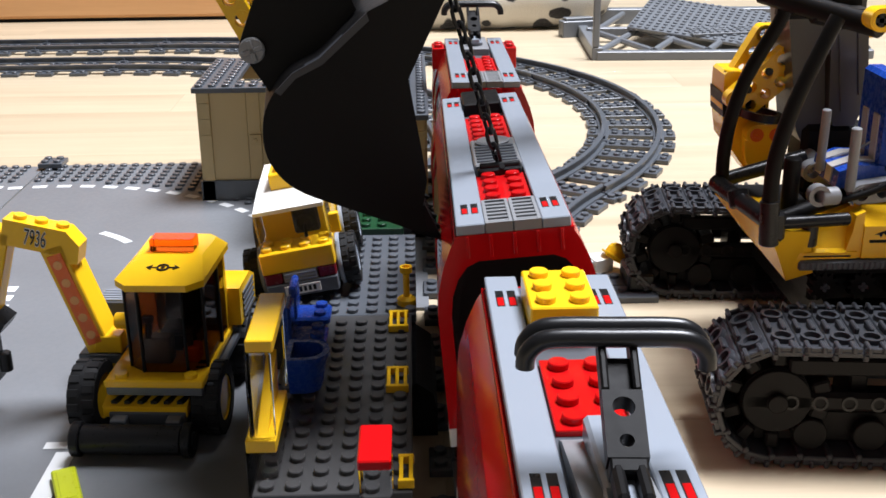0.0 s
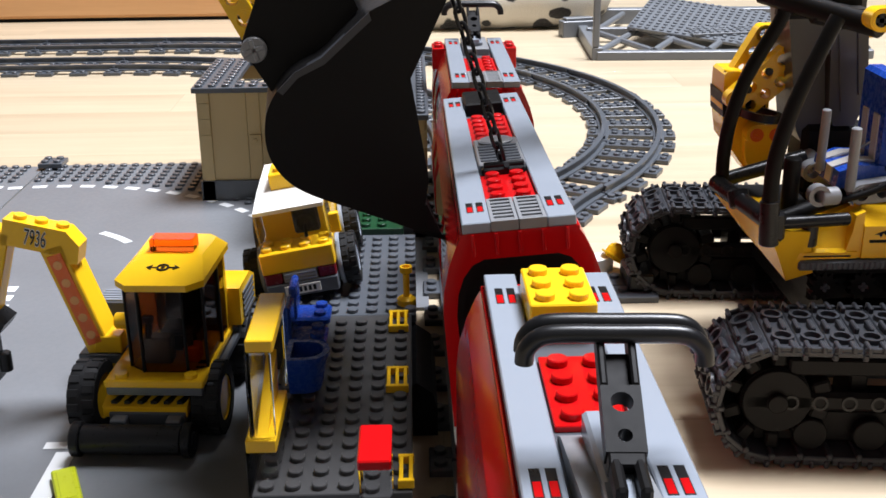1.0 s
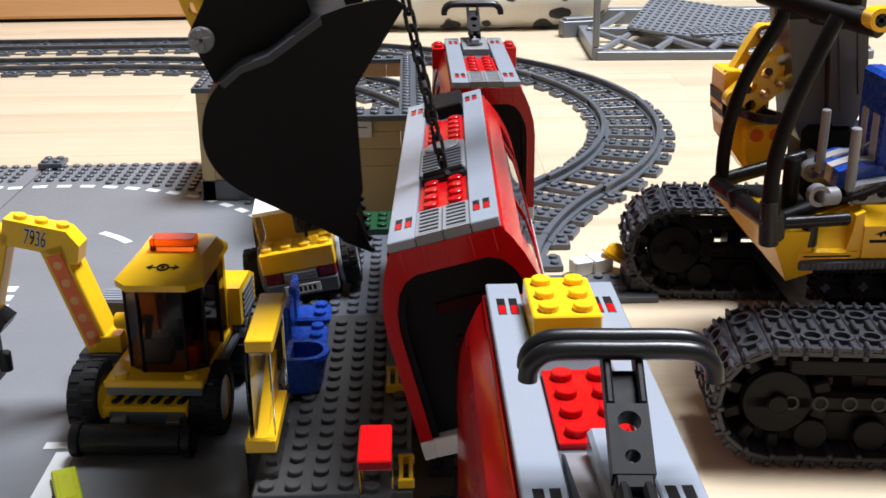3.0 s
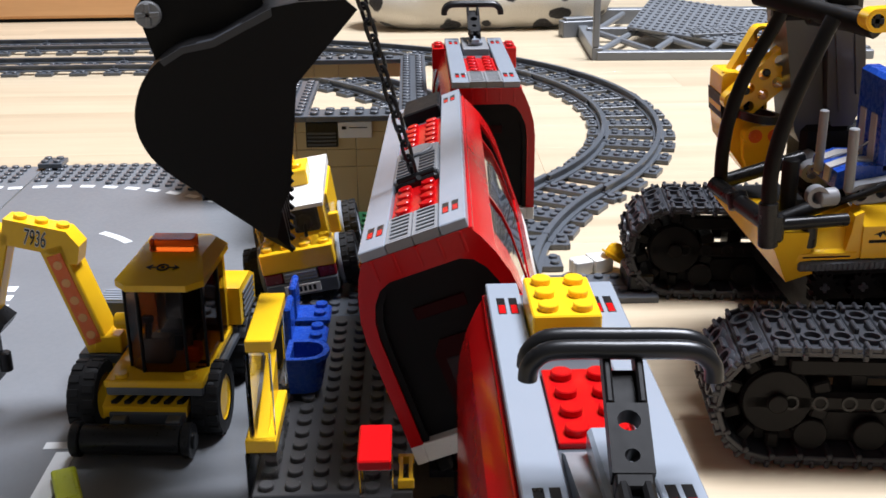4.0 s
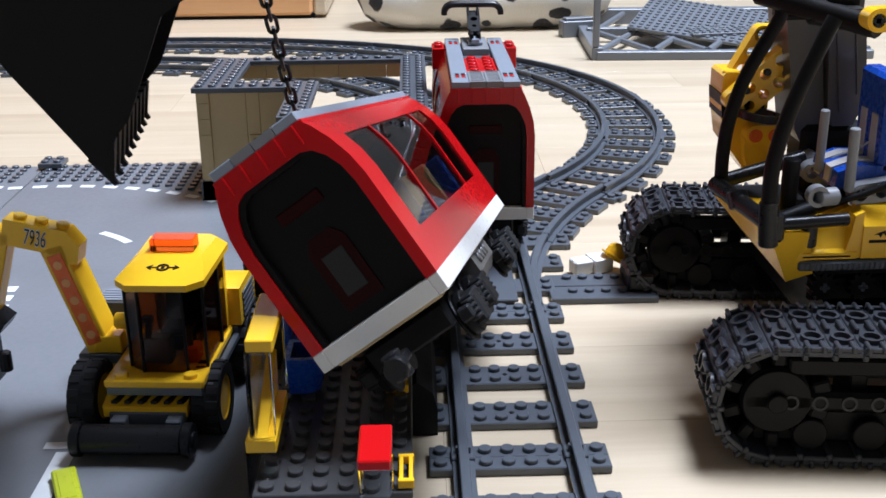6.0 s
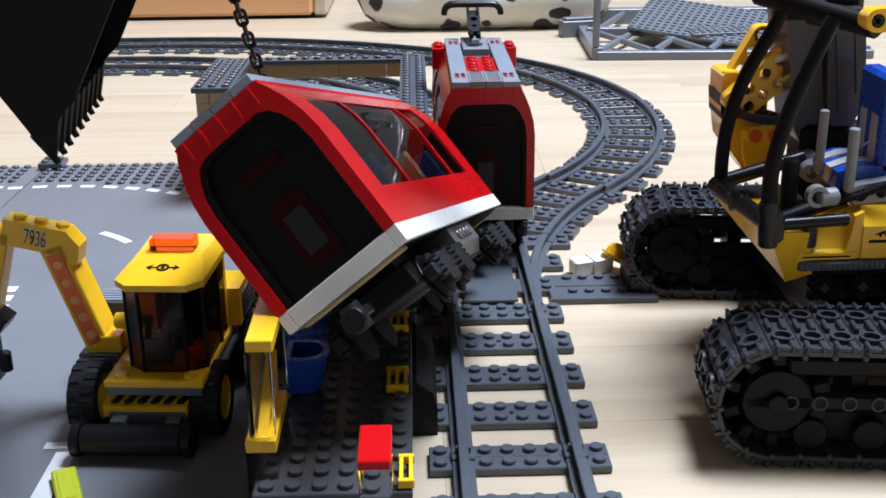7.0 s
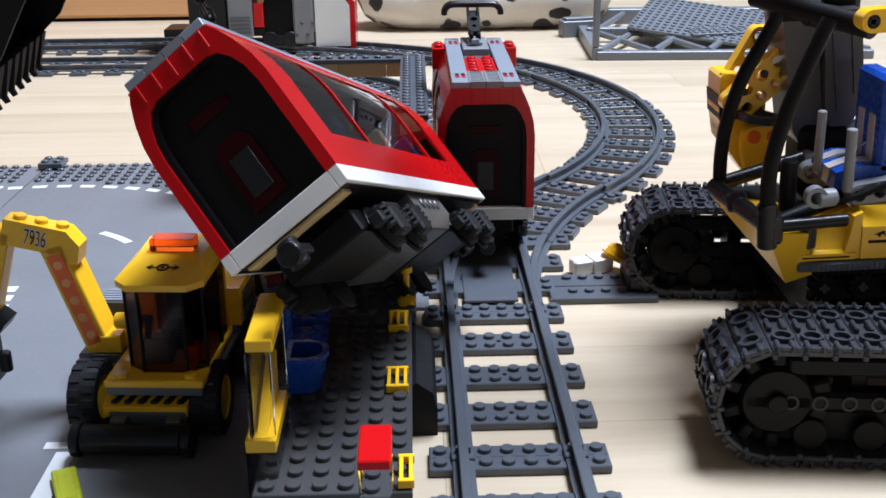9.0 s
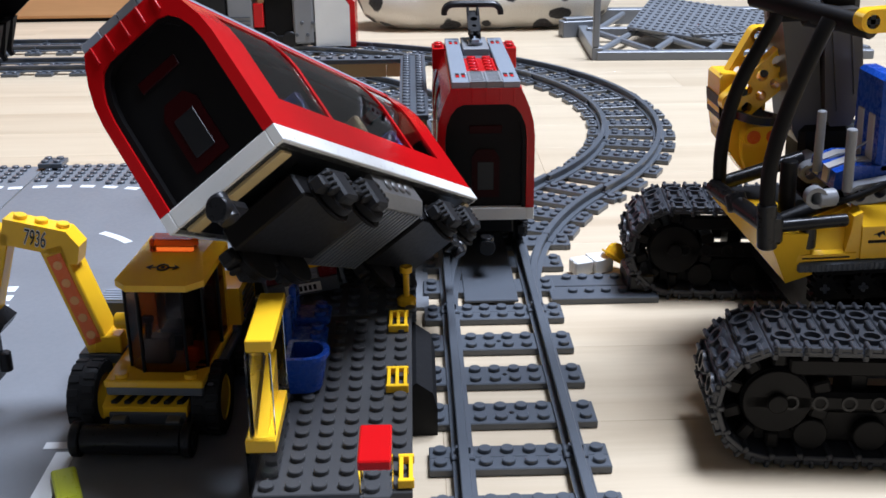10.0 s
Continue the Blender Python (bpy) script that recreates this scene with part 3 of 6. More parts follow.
def wagon(name, m, L, label, kind):
    t = thing(name, m, label, "toy train")
    h = L / 2
    part("underframe", Geo().box(-2.9, -h + 0.1, 3.6, 2.9, h - 0.1, 3.95, 0.05), BLACK, t)
    part("centre_tank", Geo().prism([(-2.6, 3.6), (-2.6, 2.6), (-2.2, 2.05), (2.2, 2.05), (2.6, 2.6), (2.6, 3.6)], -3.0, 2.2), TAUPE, t, "grey under-floor tank")
    for k in range(4):
        part("tank_stud", Geo().rod((2.55, -1.6 + 0.8 * k, 3.1), (2.72, -1.6 + 0.8 * k, 3.1), 0.28, 10), TAUPE, t)
    for e in (-1, 1):
        part("floor_edge", Geo().box(-2.5, e * (h - 0.5), 3.45, 2.5, e * (h - 1.3), 3.62, 0.03), TAN, t, "tan plate edge under the floor")
    for k in range(12):
        part("tank_rib", Geo().box(-2.1, -2.85 + 0.41 * k, 1.98, 2.1, -2.6 + 0.41 * k, 2.06, 0.02), DARKGREY, t)
    # white skirt
    for sx in (-1, 1):
        part("skirt", Geo().box(sx * 2.55, -h, 3.6, sx * 3.02, h, 4.4, 0.04), WHITE, t)
    for e in (-1, 1):
        part("end_skirt", Geo().box(-2.55, e * h, 3.6, 2.55, e * (h - 0.5), 4.4, 0.04), WHITE, t)
    # ends: red arch round a recessed black gangway with a door
    for e in (-1, 1):
        y0, y1 = e * h, e * (h - 0.95)
        a = part("end_arch", Geo().band(OUT_ALL, INN_ALL, y0, y1), RED, t, smooth=50)
        for k in range(5):
            x = -1.7 + 0.85 * k
            part("rib", Geo().box(x - 0.06, y0, 11.15, x + 0.06, y0 + e * 0.1, 11.98, 0.02), RED, a)
        g = Geo().prism([(x * 0.99, z if z > 4.5 else 4.42) for x, z in INN_ALL], e * (h - 0.45), e * (h - 0.85))
        panel = part("gangway_panel", g, MATTBLACK, t, "black recessed gangway panel")
        part("gangway_rim", Geo().band([(x * 0.995, z) for x, z in INN_ALL], [(x * 0.9, z - (0.2 if z > 8 else 0)) for x, z in INN_ALL], e * (h - 0.12), e * (h - 0.5)), MATTBLACK, t)
        d = part("door", Geo().prism([(-0.85, 5.0), (-0.85, 7.6), (-0.5, 8.1), (0.5, 8.1), (0.85, 7.6), (0.85, 5.0)], e * (h - 0.36), e * (h - 0.46)), DIMRED, panel, "red door, its colour dimmed for the shaded recess")
        part("door_pane", Geo().box(-0.5, e * (h - 0.32), 5.5, 0.5, e * (h - 0.37), 7.3, 0.02), GLOSSBLACK, d)
        part("sign_bar", Geo().box(-1.0, e * (h - 0.36), 9.1, 1.0, e * (h - 0.46), 9.6, 0.03), DIMRED, panel)
    # side walls with window openings
    wins = ((-h + 2.3, -h + 7.0), (-h + 7.35, h - 6.6), (h - 6.25, h - 2.6)) if L > 18 else ((-h + 3.0, -0.3), (0.3, h - 3.0))
    if kind == "near":
        wins = ()
    ya, yb = -h + 0.95, h - 0.95
    for sx in (-1, 1):
        mir = [(x * -sx, z) for x, z in OUT]
        low = [mir[0], (mir[0][0], 6.1)]
        band = [(mir[0][0], 6.1), mir[1], mir[2], mir[3]]
        top = mir[3:]
        w = part("side_wall", Geo().band(low, inward(low, 0.35), ya, yb), RED, t)
        part("upper_shell", Geo().band(top, inward(top, 0.35), ya, yb), RED, t, smooth=50)
        edges = [ya] + [v for p in wins for v in p] + [yb]
        for i in range(0, len(edges), 2):
            part("pillar", Geo().band(band, inward(band, 0.35), edges[i], edges[i + 1]), RED, w, smooth=50)
        for y0, y1 in wins:
            part("window_pane", Geo().band(inward(band, 0.06), inward(band, 0.2), y0, y1), WAGONPANE, w, smooth=50)
    # inside: floor, seats, a grey partition
    part("interior_floor", Geo().box(-2.6, -h + 1, 4.0, 2.6, h - 1, 4.3, 0.03), DARKGREY, t)
    for k, y in enumerate((-h * 0.45, h * 0.1, h * 0.5)):
        for sx in (-1, 1):
            part("passenger_seat", Geo().box(sx * 0.6, y - 0.8, 4.3, sx * 2.3, y + 0.8, 5.6, 0.1).box(sx * 0.6, y + 0.5, 5.6, sx * 2.3, y + 0.95, 8.2, 0.1), BLUE if k != 1 else TAN, t)
    # roof
    for sx in (-1, 1):
        part("roof_edge", Geo().box(sx * 2.07, -h + 0.02, 11.7, sx * 2.17, h - 0.02, 12.0, 0.03), RED, t)
        part("roof_strip", Geo().box(sx * 1.02, -h, 12.0, sx * 2.06, h, 12.4, 0.04), GREY, t)
        for y in (h - 1.9, h - 12.8 if kind == "near" else 1.9 - h):
            for dx in (0.28, 0.66):
                part("roof_slot", Geo().box(sx * (1.02 + dx) - 0.13, y - 0.62, 12.36, sx * (1.02 + dx) + 0.13, y + 0.62, 12.415, 0.01), BLACK, t)
                part("slot_insert", Geo().box(sx * (1.02 + dx) - 0.1, y - 0.58, 12.38, sx * (1.02 + dx) + 0.1, y + 0.05, 12.425, 0.01), RED, t)
    part("roof_middle", Geo().box(-1.0, -h + 0.1, 11.6, 1.0, h - 0.1, 12.02, 0.03), DARKGREY, t)

    def grille(y0, y1):
        for x in (-1.0, 0.02):
            gr = part("roof_grille", Geo().band([(x, y0), (x + 0.98, y0), (x + 0.98, y1), (x, y1)], [(x + 0.12, y0 + 0.12), (x + 0.86, y0 + 0.12), (x + 0.86, y1 - 0.12), (x + 0.12, y1 - 0.12)], 12.02, 12.4, "z", closed=True), STEEL, t, "grey slotted grille tile")
            n = int((y1 - y0) / 0.42)
            for k in range(n):
                y = y0 + 0.15 + (y1 - y0 - 0.3) * (k + 0.5) / n
                part("bar", Geo().box(x + 0.1, y - 0.09, 12.1, x + 0.88, y + 0.09, 12.37, 0.02), STEEL, gr)

    def red_plate(y0, nx, ny, x0=-1.0):
        part("red_stud_plate", Geo().box(x0, y0, 12.0, x0 + nx, y0 + ny, 12.2, 0.03).studs(x0 + 0.5, y0 + 0.5, nx, ny, 12.2), RED, t)

    if kind == "middle":
        grille(-h, -h + 2.9)
        red_plate(-h + 3.2, 2, 4)
        b = part("vent_box", Geo().box(-1.0, -h + 7.6, 12.0, 1.0, -h + 12.2, 12.55, 0.06), STEEL, t, "grey roof vent box with slots")
        for x in (-0.5, 0.5):
            for k in range(6):
                part("vent_slat", Geo().box(x - 0.36, -h + 8.0 + 0.5 * k, 12.55, x + 0.36, -h + 8.22 + 0.5 * k, 12.62, 0.02), DARKGREY, b)
        part("round_fan", Geo().lathe([(0.75, 0), (0.8, 0.1), (0.7, 0.16), (0.2, 0.12)], 20, Matrix.Translation((0, -h + 11.4, 12.55))), STEEL, b)
        part("chain_clip", Geo().box(-0.9, -h + 7.0, 12.1, 0.9, -h + 7.5, 12.5, 0.08).rod((-0.8, -h + 7.3, 12.55), (0.9, -h + 7.3, 12.55), 0.16), BLACK, t, "black clip that holds the chain")
        red_plate(-h + 12.6, 2, 6)
        part("roof_box", Geo().box(-1.0, h - 3.6, 12.0, 1.0, h - 0.1, 12.7, 0.08), MATTBLACK, t)
    elif kind == "near":
        red_plate(h - 9.9, 2, 4, -0.9)
        part("roof_slope", Geo().prism([(h - 20, 12.0), (h - 10.0, 12.0), (h - 10.6, 12.3), (h - 14.4, 12.9), (h - 20, 12.95)], -0.85, 0.85, "x"), STEEL, t)
        part("roof_cover", Geo().box(-0.35, h - 16.0, 12.3, 0.5, h - 10.5, 13.0, 0.1), GREY, t)
        pantograph(t, h - 14.8, 12.95, -3, -60)
    else:
        grille(-h, -h + 3.2)
        red_plate(-h + 3.6, 2, 5)
        part("foot_plate", Geo().box(-0.9, -h + 10.5, 12.0, 0.9, h - 0.2, 12.5, 0.05), STEEL, t)
        pantograph(t, h - 3.2, 12.4, 0, -64)
        for sx in (-1, 1):
            part("corner_lamp_block", Geo().box(sx * 2.1, h - 2.4, 10.6, sx * 3.0, h - 0.1, 12.1, 0.06).studs(sx * 2.55, h - 1.9, 1, 2, 12.1), RED, t)
        nose = Geo().prism([(h, 4.4), (h + 7, 4.4), (h + 7, 6.2), (h + 3.5, 9.5), (h + 0.2, 11.9), (h, 11.9)], -2.9, 2.9, "x")
        part("cab_nose", nose, RED, t)
        part("nose_skirt", Geo().box(-2.95, h, 3.6, 2.95, h + 7.05, 4.4, 0.05), WHITE, t)
    for y in (-h + 5.2, h - 5.2):
        bogie(t, y)
    coupling(t, -h, -1)
    if kind != "far":
        coupling(t, h, 1)
    return t


LM = 23.4
middle_wagon = wagon("passenger_wagon", at(0, 6.1, 0.7), LM, "red passenger wagon with white skirt, lifted by a chain", "middle")
near_wagon = wagon("pantograph_wagon", at(-0.1, -7.6 - LM / 2, 0), LM, "red railway wagon with grey roof strips and black pantograph", "near")
far_wagon = wagon("railcar_front", at(0, 23.5 + 7.7, 0), 15.4, "red railcar with grey roof and pantograph standing on the track", "far")
tagged(far_wagon, group="red train"), tagged(near_wagon, group="red train"), tagged(middle_wagon, group="red train")
solid("yellow_brick", Geo().box(0, 0, 0, 2, 3, 1.2, 0.05).studs(0.5, 0.5, 2, 3, 1.2, 20), YELLOW, "glossy yellow two by three brick on the wagon roof", "toy brick")
yellow_brick = bpy.data.objects["yellow_brick"]


def chain():
    t = thing("lifting_chain", at(0, 0, 0), "black plastic link chain hung from the excavator bucket", "chain")
    link = Geo()
    pts = []
    for k in range(17):
        a = 2 * math.pi * k / 16
        pts.append((0.2 * math.cos(a), 0, 0.24 * math.sin(a) + (0.2 if math.sin(a) > 0.01 else -0.2 if math.sin(a) < -0.01 else 0)))
    link.tube(pts, 0.085, 7)
    me = link.mesh("link", BLACK)
    for k in range(17):
        part("link", me, BLACK, t, m=at(0, 0, 0.35 + 0.66 * k, 0, 0, 90 * (k % 2) + 20))
    part("hook", Geo().tube([(0.5, 0, -0.1), (0.35, 0, -0.25), (0, 0, -0.2), (-0.1, 0, 0.1), (0, 0, 0.35)], 0.12, 8), BLACK, t)
    return t


lifting_chain = chain()

# ---- station platform ----
def platform():
    t = thing("station_platform", at(0, 0, 0), "dark grey studded station platform beside the track", "toy platform")
    part("base", Geo().box(-10.9, -6.5, 0.2, -4.75, 10.0, 2.8, 0.05).box(-13.3, 10.0, 0.2, -4.5, 22.5, 2.75, 0.05), BLACK, t)
    g = Geo().box(-10.72, -6.55, 2.8, -4.7, 10.0, 3.2, 0.04)
    for i in range(6):
        for j in range(16):
            g.stud(-10.22 + i, -6.04 + j, 3.2)
    part("front_plate", g, PLATFORMGREY, t)
    g = Geo().box(-13.3, 10.0, 2.75, -4.45, 11.0, 3.2, 0.04)
    for i in range(9):
        g.stud(-12.75 + i, 10.5, 3.2)
    part("joining_plate", g, DARKGREY, t)
    g = Geo().box(-13.3, 11.05, 2.75, -4.45, 22.5, 3.12, 0.04)
    for i in range(9):
        for j in range(11):
            g.stud(-12.75 + i, 11.6 + j, 3.12)
    part("back_plate", g, DARKGREY, t)
    part("ramp", Geo().prism([(-4.72, 0.0), (-4.72, 2.6), (-4.5, 2.75), (-3.75, 2.2), (-3.55, 1.4), (-3.55, 0.0)], 3.2, 9.8), RUBBER, t, "dull black block along the platform edge")
    part("green_plate", Geo().box(-9.0, 22.6, 0.2, -5.2, 26.0, 3.5, 0.05).studs(-8.5, 23.1, 3, 3, 3.5), GREEN, t, "dark green brick behind the platform")
    # yellow grille tiles along the edge
    for x, y in ((-5.85, 1.3), (-5.85, 7.7), (-5.25, -6.4)):
        w = 1.0 if y > -6 else 0.62
        v = part("edge_grille", Geo().box(x, y, 3.25, x + w, y + 0.22, 3.62, 0.03).box(x, y + 1.75, 3.25, x + w, y + 1.97, 3.62, 0.03), YELLOW, t, "yellow slotted grille tile")
        for k in range(3 if w > 0.9 else 2):
            part("bar", Geo().box(x + 0.04 + 0.37 * k, y + 0.2, 3.3, x + 0.2 + 0.37 * k, y + 1.8, 3.6, 0.02), YELLOW, v)
    p = part("edge_post", Geo().rod((-4.95, 11.3, 3.2), (-4.95, 11.3, 5.0), 0.17, 14), YELLOW, t, "yellow round platform post")
    part("cup", Geo().lathe([(0.2, 0), (0.33, 0.1), (0.33, 0.4), (0.22, 0.4), (0.2, 0.15)], 14, Matrix.Translation((-4.95, 11.3, 4.95))), YELLOW, p)
    part("foot", Geo().lathe([(0.5, 0), (0.5, 0.3), (0.3, 0.45)], 14, Matrix.Translation((-4.95, 11.3, 3.25))), YELLOW, p)


def shelter_window():
    t = thing("shelter_window", at(0, 0, 0), "clear window panel in yellow frame at the platform's edge", "toy window")
    part("sill", Geo().box(-11.02, -5.35, 4.3, -9.85, -1.2, 4.85, 0.04), YELLOW, t)
    part("lower_panel", Geo().box(-11.05, -5.4, 0.4, -9.85, -1.2, 4.28, 0.04), CLEAR, t, "clear grey lower panel")
    part("top_beam", Geo().box(-10.78, -5.2, 8.45, -9.75, -0.6, 8.95, 0.05), YELLOW, t)
    part("pane", Geo().box(-10.85, -5.25, 4.85, -9.85, -5.05, 8.45, 0.08).box(-10.85, -5.05, 4.85, -10.68, -1.0, 8.45, 0.05).box(-10.85, -1.0, 4.85, -9.85, -0.82, 8.45, 0.08), CLEAR, t, "clear plastic panes")
    part("corner_post", Geo().prism([(-5.0, 4.85), (-1.2, 4.85), (-1.0, 6.6)], -10.6, -10.2, "x"), YELLOW, t)


def blue_seat(y):
    t = thing("blue_seat", at(-9.65, y, 3.4), "blue plastic station seat clipped on the platform", "toy seat", "blue seats")
    part("seat", Geo().box(-0.95, -0.9, 0.35, 0.95, 0.9, 0.75, 0.12).studs(0.45, -0.4, 1, 2, 0.75, 16), BLUE, t)
    part("backrest", Geo().box(-1.0, -0.9, 0.4, -0.65, 0.9, 2.4, 0.12), BLUE, t)
    part("pedestal", Geo().box(-0.7, -0.6, 0, 0.7, 0.6, 0.38, 0.06), BLUE, t)


def litter_bin():
    t = thing("litter_bin", at(-9.3, 1.9, 3.4), "blue half-round plastic litter bin", "toy bin")
    o = [(-0.8, -1.0), (-0.8, 1.0), (0.1, 1.0), (0.55, 0.85), (0.85, 0.5), (0.95, 0), (0.85, -0.5), (0.55, -0.85), (0.1, -1.0)]
    i = [(x * 0.8 - 0.0, y * 0.8) for x, y in o]
    g = Geo()
    low = [(x * 0.78 - 0.12, y * 0.78) for x, y in o]
    n = len(o)
    pts = [(x, y, 0.02) for x, y in low] + [(x, y, 1.62) for x, y in o] + [(x, y, 1.62) for x, y in i] + [(x * 0.9, y * 0.9, 0.25) for x, y in low]
    faces = [tuple(range(n))[::-1], tuple(range(3 * n, 4 * n))]
    for r in range(3):
        faces += [(r * n + k, r * n + (k + 1) % n, (r + 1) * n + (k + 1) % n, (r + 1) * n + k) for k in range(n)]
    part("body", g.add(pts, faces), BLUE, t)
    part("rim", Geo().band([(x * 1.08, y * 1.06) for x, y in o], i, 1.58, 1.78, "z", closed=True), BLUE, t)


def signal():
    t = thing("signal_post", at(-5.75, -13.2, 0), "red brick on a clear post before the platform", "toy signal")
    part("foot", Geo().box(-1, -2, 0.2, 1, 2, 0.8, 0.05), BLACK, t)
    part("clear_post", Geo().box(-0.5, -0.5, 0.8, 0.5, 1.2, 8.75, 0.06), CLEAR, t)
    part("red_brick", Geo().box(-0.5, -0.85, 8.75, 0.5, 1.35, 9.1, 0.05), RED, t)
    part("red_lamp", Geo().box(0.1, -1.1, 6.9, 0.55, -0.6, 7.7, 0.06), DIMRED, t)


platform()
shelter_window()
blue_seat(8.5)
blue_seat(5.9)
litter_bin()
signal()


# ---- wheels ----
def wheel(parent, x, y, z, r, w, rim):
    """A tyre with tread blocks and a rim, axle along x."""
    m = Matrix.Translation((x, y, z)) @ Matrix.Rotation(radians(90), 4, "Y")
    ty = part("tyre", Geo().lathe([(r * 0.62, -w / 2), (r * 0.93, -w / 2), (r * 0.97, -w * 0.4), (r * 0.97, w * 0.4), (r * 0.93, w / 2), (r * 0.62, w / 2)], 24, m, close=False), RUBBER, parent)
    g = Geo()
    for k in range(16):
        a = 360 / 16 * k
        for s in (-1, 1):
            g.box(r * 0.92, -r * 0.11, s * w * 0.06, r * 1.0, r * 0.11, s * w * 0.48, 0.03, m @ Matrix.Rotation(radians(a + 8 * s), 4, "Z"))
    part("tread", g, RUBBER, ty)
    part("rim", Geo().lathe([(r * 0.64, -w * 0.42), (r * 0.6, -w * 0.46), (r * 0.5, -w * 0.3), (r * 0.16, -w * 0.25), (r * 0.16, w * 0.25), (r * 0.5, w * 0.3), (r * 0.6, w * 0.46), (r * 0.64, w * 0.42)], 20, m), rim, ty)


def letters(text, size, depth, mat, grow=0.0):
    """A flat mesh of letters in the built-in font, centred on its origin."""
    cu = bpy.data.curves.new("letters", "FONT")
    cu.body, cu.size, cu.extrude, cu.offset = text, size, depth, grow
    cu.align_x, cu.align_y = "CENTER", "CENTER"
    ob = bpy.data.objects.new("letters", cu)
    bpy.context.scene.collection.objects.link(ob)
    bpy.context.view_layer.update()
    me = bpy.data.meshes.new_from_object(ob.evaluated_get(bpy.context.evaluated_depsgraph_get()))
    bpy.data.objects.remove(ob)
    me.materials.clear()
    me.materials.append(mat)
    return me


# ---- yellow car on the platform ----
def car():
    t = thing("yellow_car", at(-10.25, 12.0, 3.15, 0, -9, 2), "yellow toy car with white roof and grey bumper on the platform", "toy car")
    part("chassis", Geo().box(-1.9, 0.3, 0.6, 1.9, 9.0, 1.2, 0.05), BLACK, t)
    b = part("bumper", Geo().box(-1.9, -0.1, 0.45, 1.9, 0.9, 1.25, 0.06), DARKGREY, t)
    part("number_plate", Geo().box(-0.95, -0.16, 0.6, 0.95, -0.08, 1.1, 0.02), WHITE, b)
    part("plate_bars", line(*[(-0.7 + 0.25 * k, -0.19, 0.72, -0.55 + 0.25 * k, -0.155, 1.0) for k in range(6)]), BLACK, b)
    part("grille", Geo().box(-0.9, 0.0, 1.25, 0.9, 0.5, 1.85, 0.03), STEEL, t)
    for k in range(3):
        part("grille_bar", Geo().box(-0.85, -0.06, 1.33 + 0.17 * k, 0.85, 0.02, 1.42 + 0.17 * k, 0.02), GREY, t)
    for s in (-1, 1):
        part("headlight", Geo().box(s * 0.95, -0.02, 1.25, s * 1.9, 0.6, 1.85, 0.06), SHADEDRED, t, "red headlight block, darkened for its shaded front")
    hood = Geo().box(-1.95, 0.0, 1.85, 1.95, 2.0, 3.0, 0.06)
    part("hood", hood, YELLOW, t)
    part("hood_studs", Geo().studs(-1.5, 0.5, 4, 1, 3.0).studs(-1.5, 1.4, 4, 1, 3.0), YELLOW, t)
    part("windscreen", Geo().band([(0.35, 3.0), (0.8, 4.9)], [(0.5, 3.0), (0.95, 4.9)], -1.9, 1.9, "x").band([(0.4, 3.0), (0.8, 4.9), (2.6, 4.9), (2.6, 3.0)], [(0.4, 3.0), (0.8, 4.9), (2.6, 4.9), (2.6, 3.0)], -1.9, -1.89, "x"), CLEAR, t)
    part("side_pane", Geo().box(-1.92, 1.0, 3.0, -1.78, 3.2, 4.85, 0.03), CLEAR, t)
    part("side_pane", Geo().box(1.78, 1.0, 3.0, 1.92, 3.2, 4.85, 0.03), CLEAR, t)
    part("body", Geo().box(-1.9, 3.2, 1.2, 1.9, 9.0, 4.7, 0.06), YELLOW, t)
    part("seat", Geo().box(-0.1, 2.5, 3.0, 1.3, 3.0, 4.5, 0.1), BLACK, t)
    part("steering_wheel", Geo().lathe([(0.42, -0.06), (0.5, 0), (0.42, 0.06), (0.34, 0), (0.42, -0.06)], 18, Matrix.Translation((0.6, 1.7, 3.8)) @ Matrix.Rotation(radians(60), 4, "X"), close=False).rod((0.6, 1.75, 3.75), (0.6, 1.2, 3.1), 0.1), BLACK, t)
    part("roof", Geo().prism([(0.7, 4.9), (0.7, 5.1), (4.0, 5.35), (9.0, 5.4), (9.0, 4.9)], -1.85, 1.85, "x"), WHITE, t)
    k = part("roof_block", Geo().box(-1.05, 3.6, 5.3, 1.05, 6.0, 6.2, 0.06).studs(-0.5, 4.3, 2, 1, 6.2), YELLOW, t)
    part("roof_peg", Geo().box(-0.3, 4.8, 6.2, 0.35, 5.6, 7.2, 0.06), YELLOW, k)
    part("mirror", Geo().box(1.95, 1.0, 3.2, 2.5, 1.4, 4.3, 0.06), YELLOW, t)
    for y in (2.0, 7.6):
        for s in (-1, 1):
            wheel(t, s * 2.62, y, 1.35, 1.42, 0.8, GREY)
            part("wheel_disc", Geo().rod((s * 1.97, y, 1.4), (s * 2.22, y, 1.4), 1.42, 24), GREY, t, "light grey disc behind the tyre")


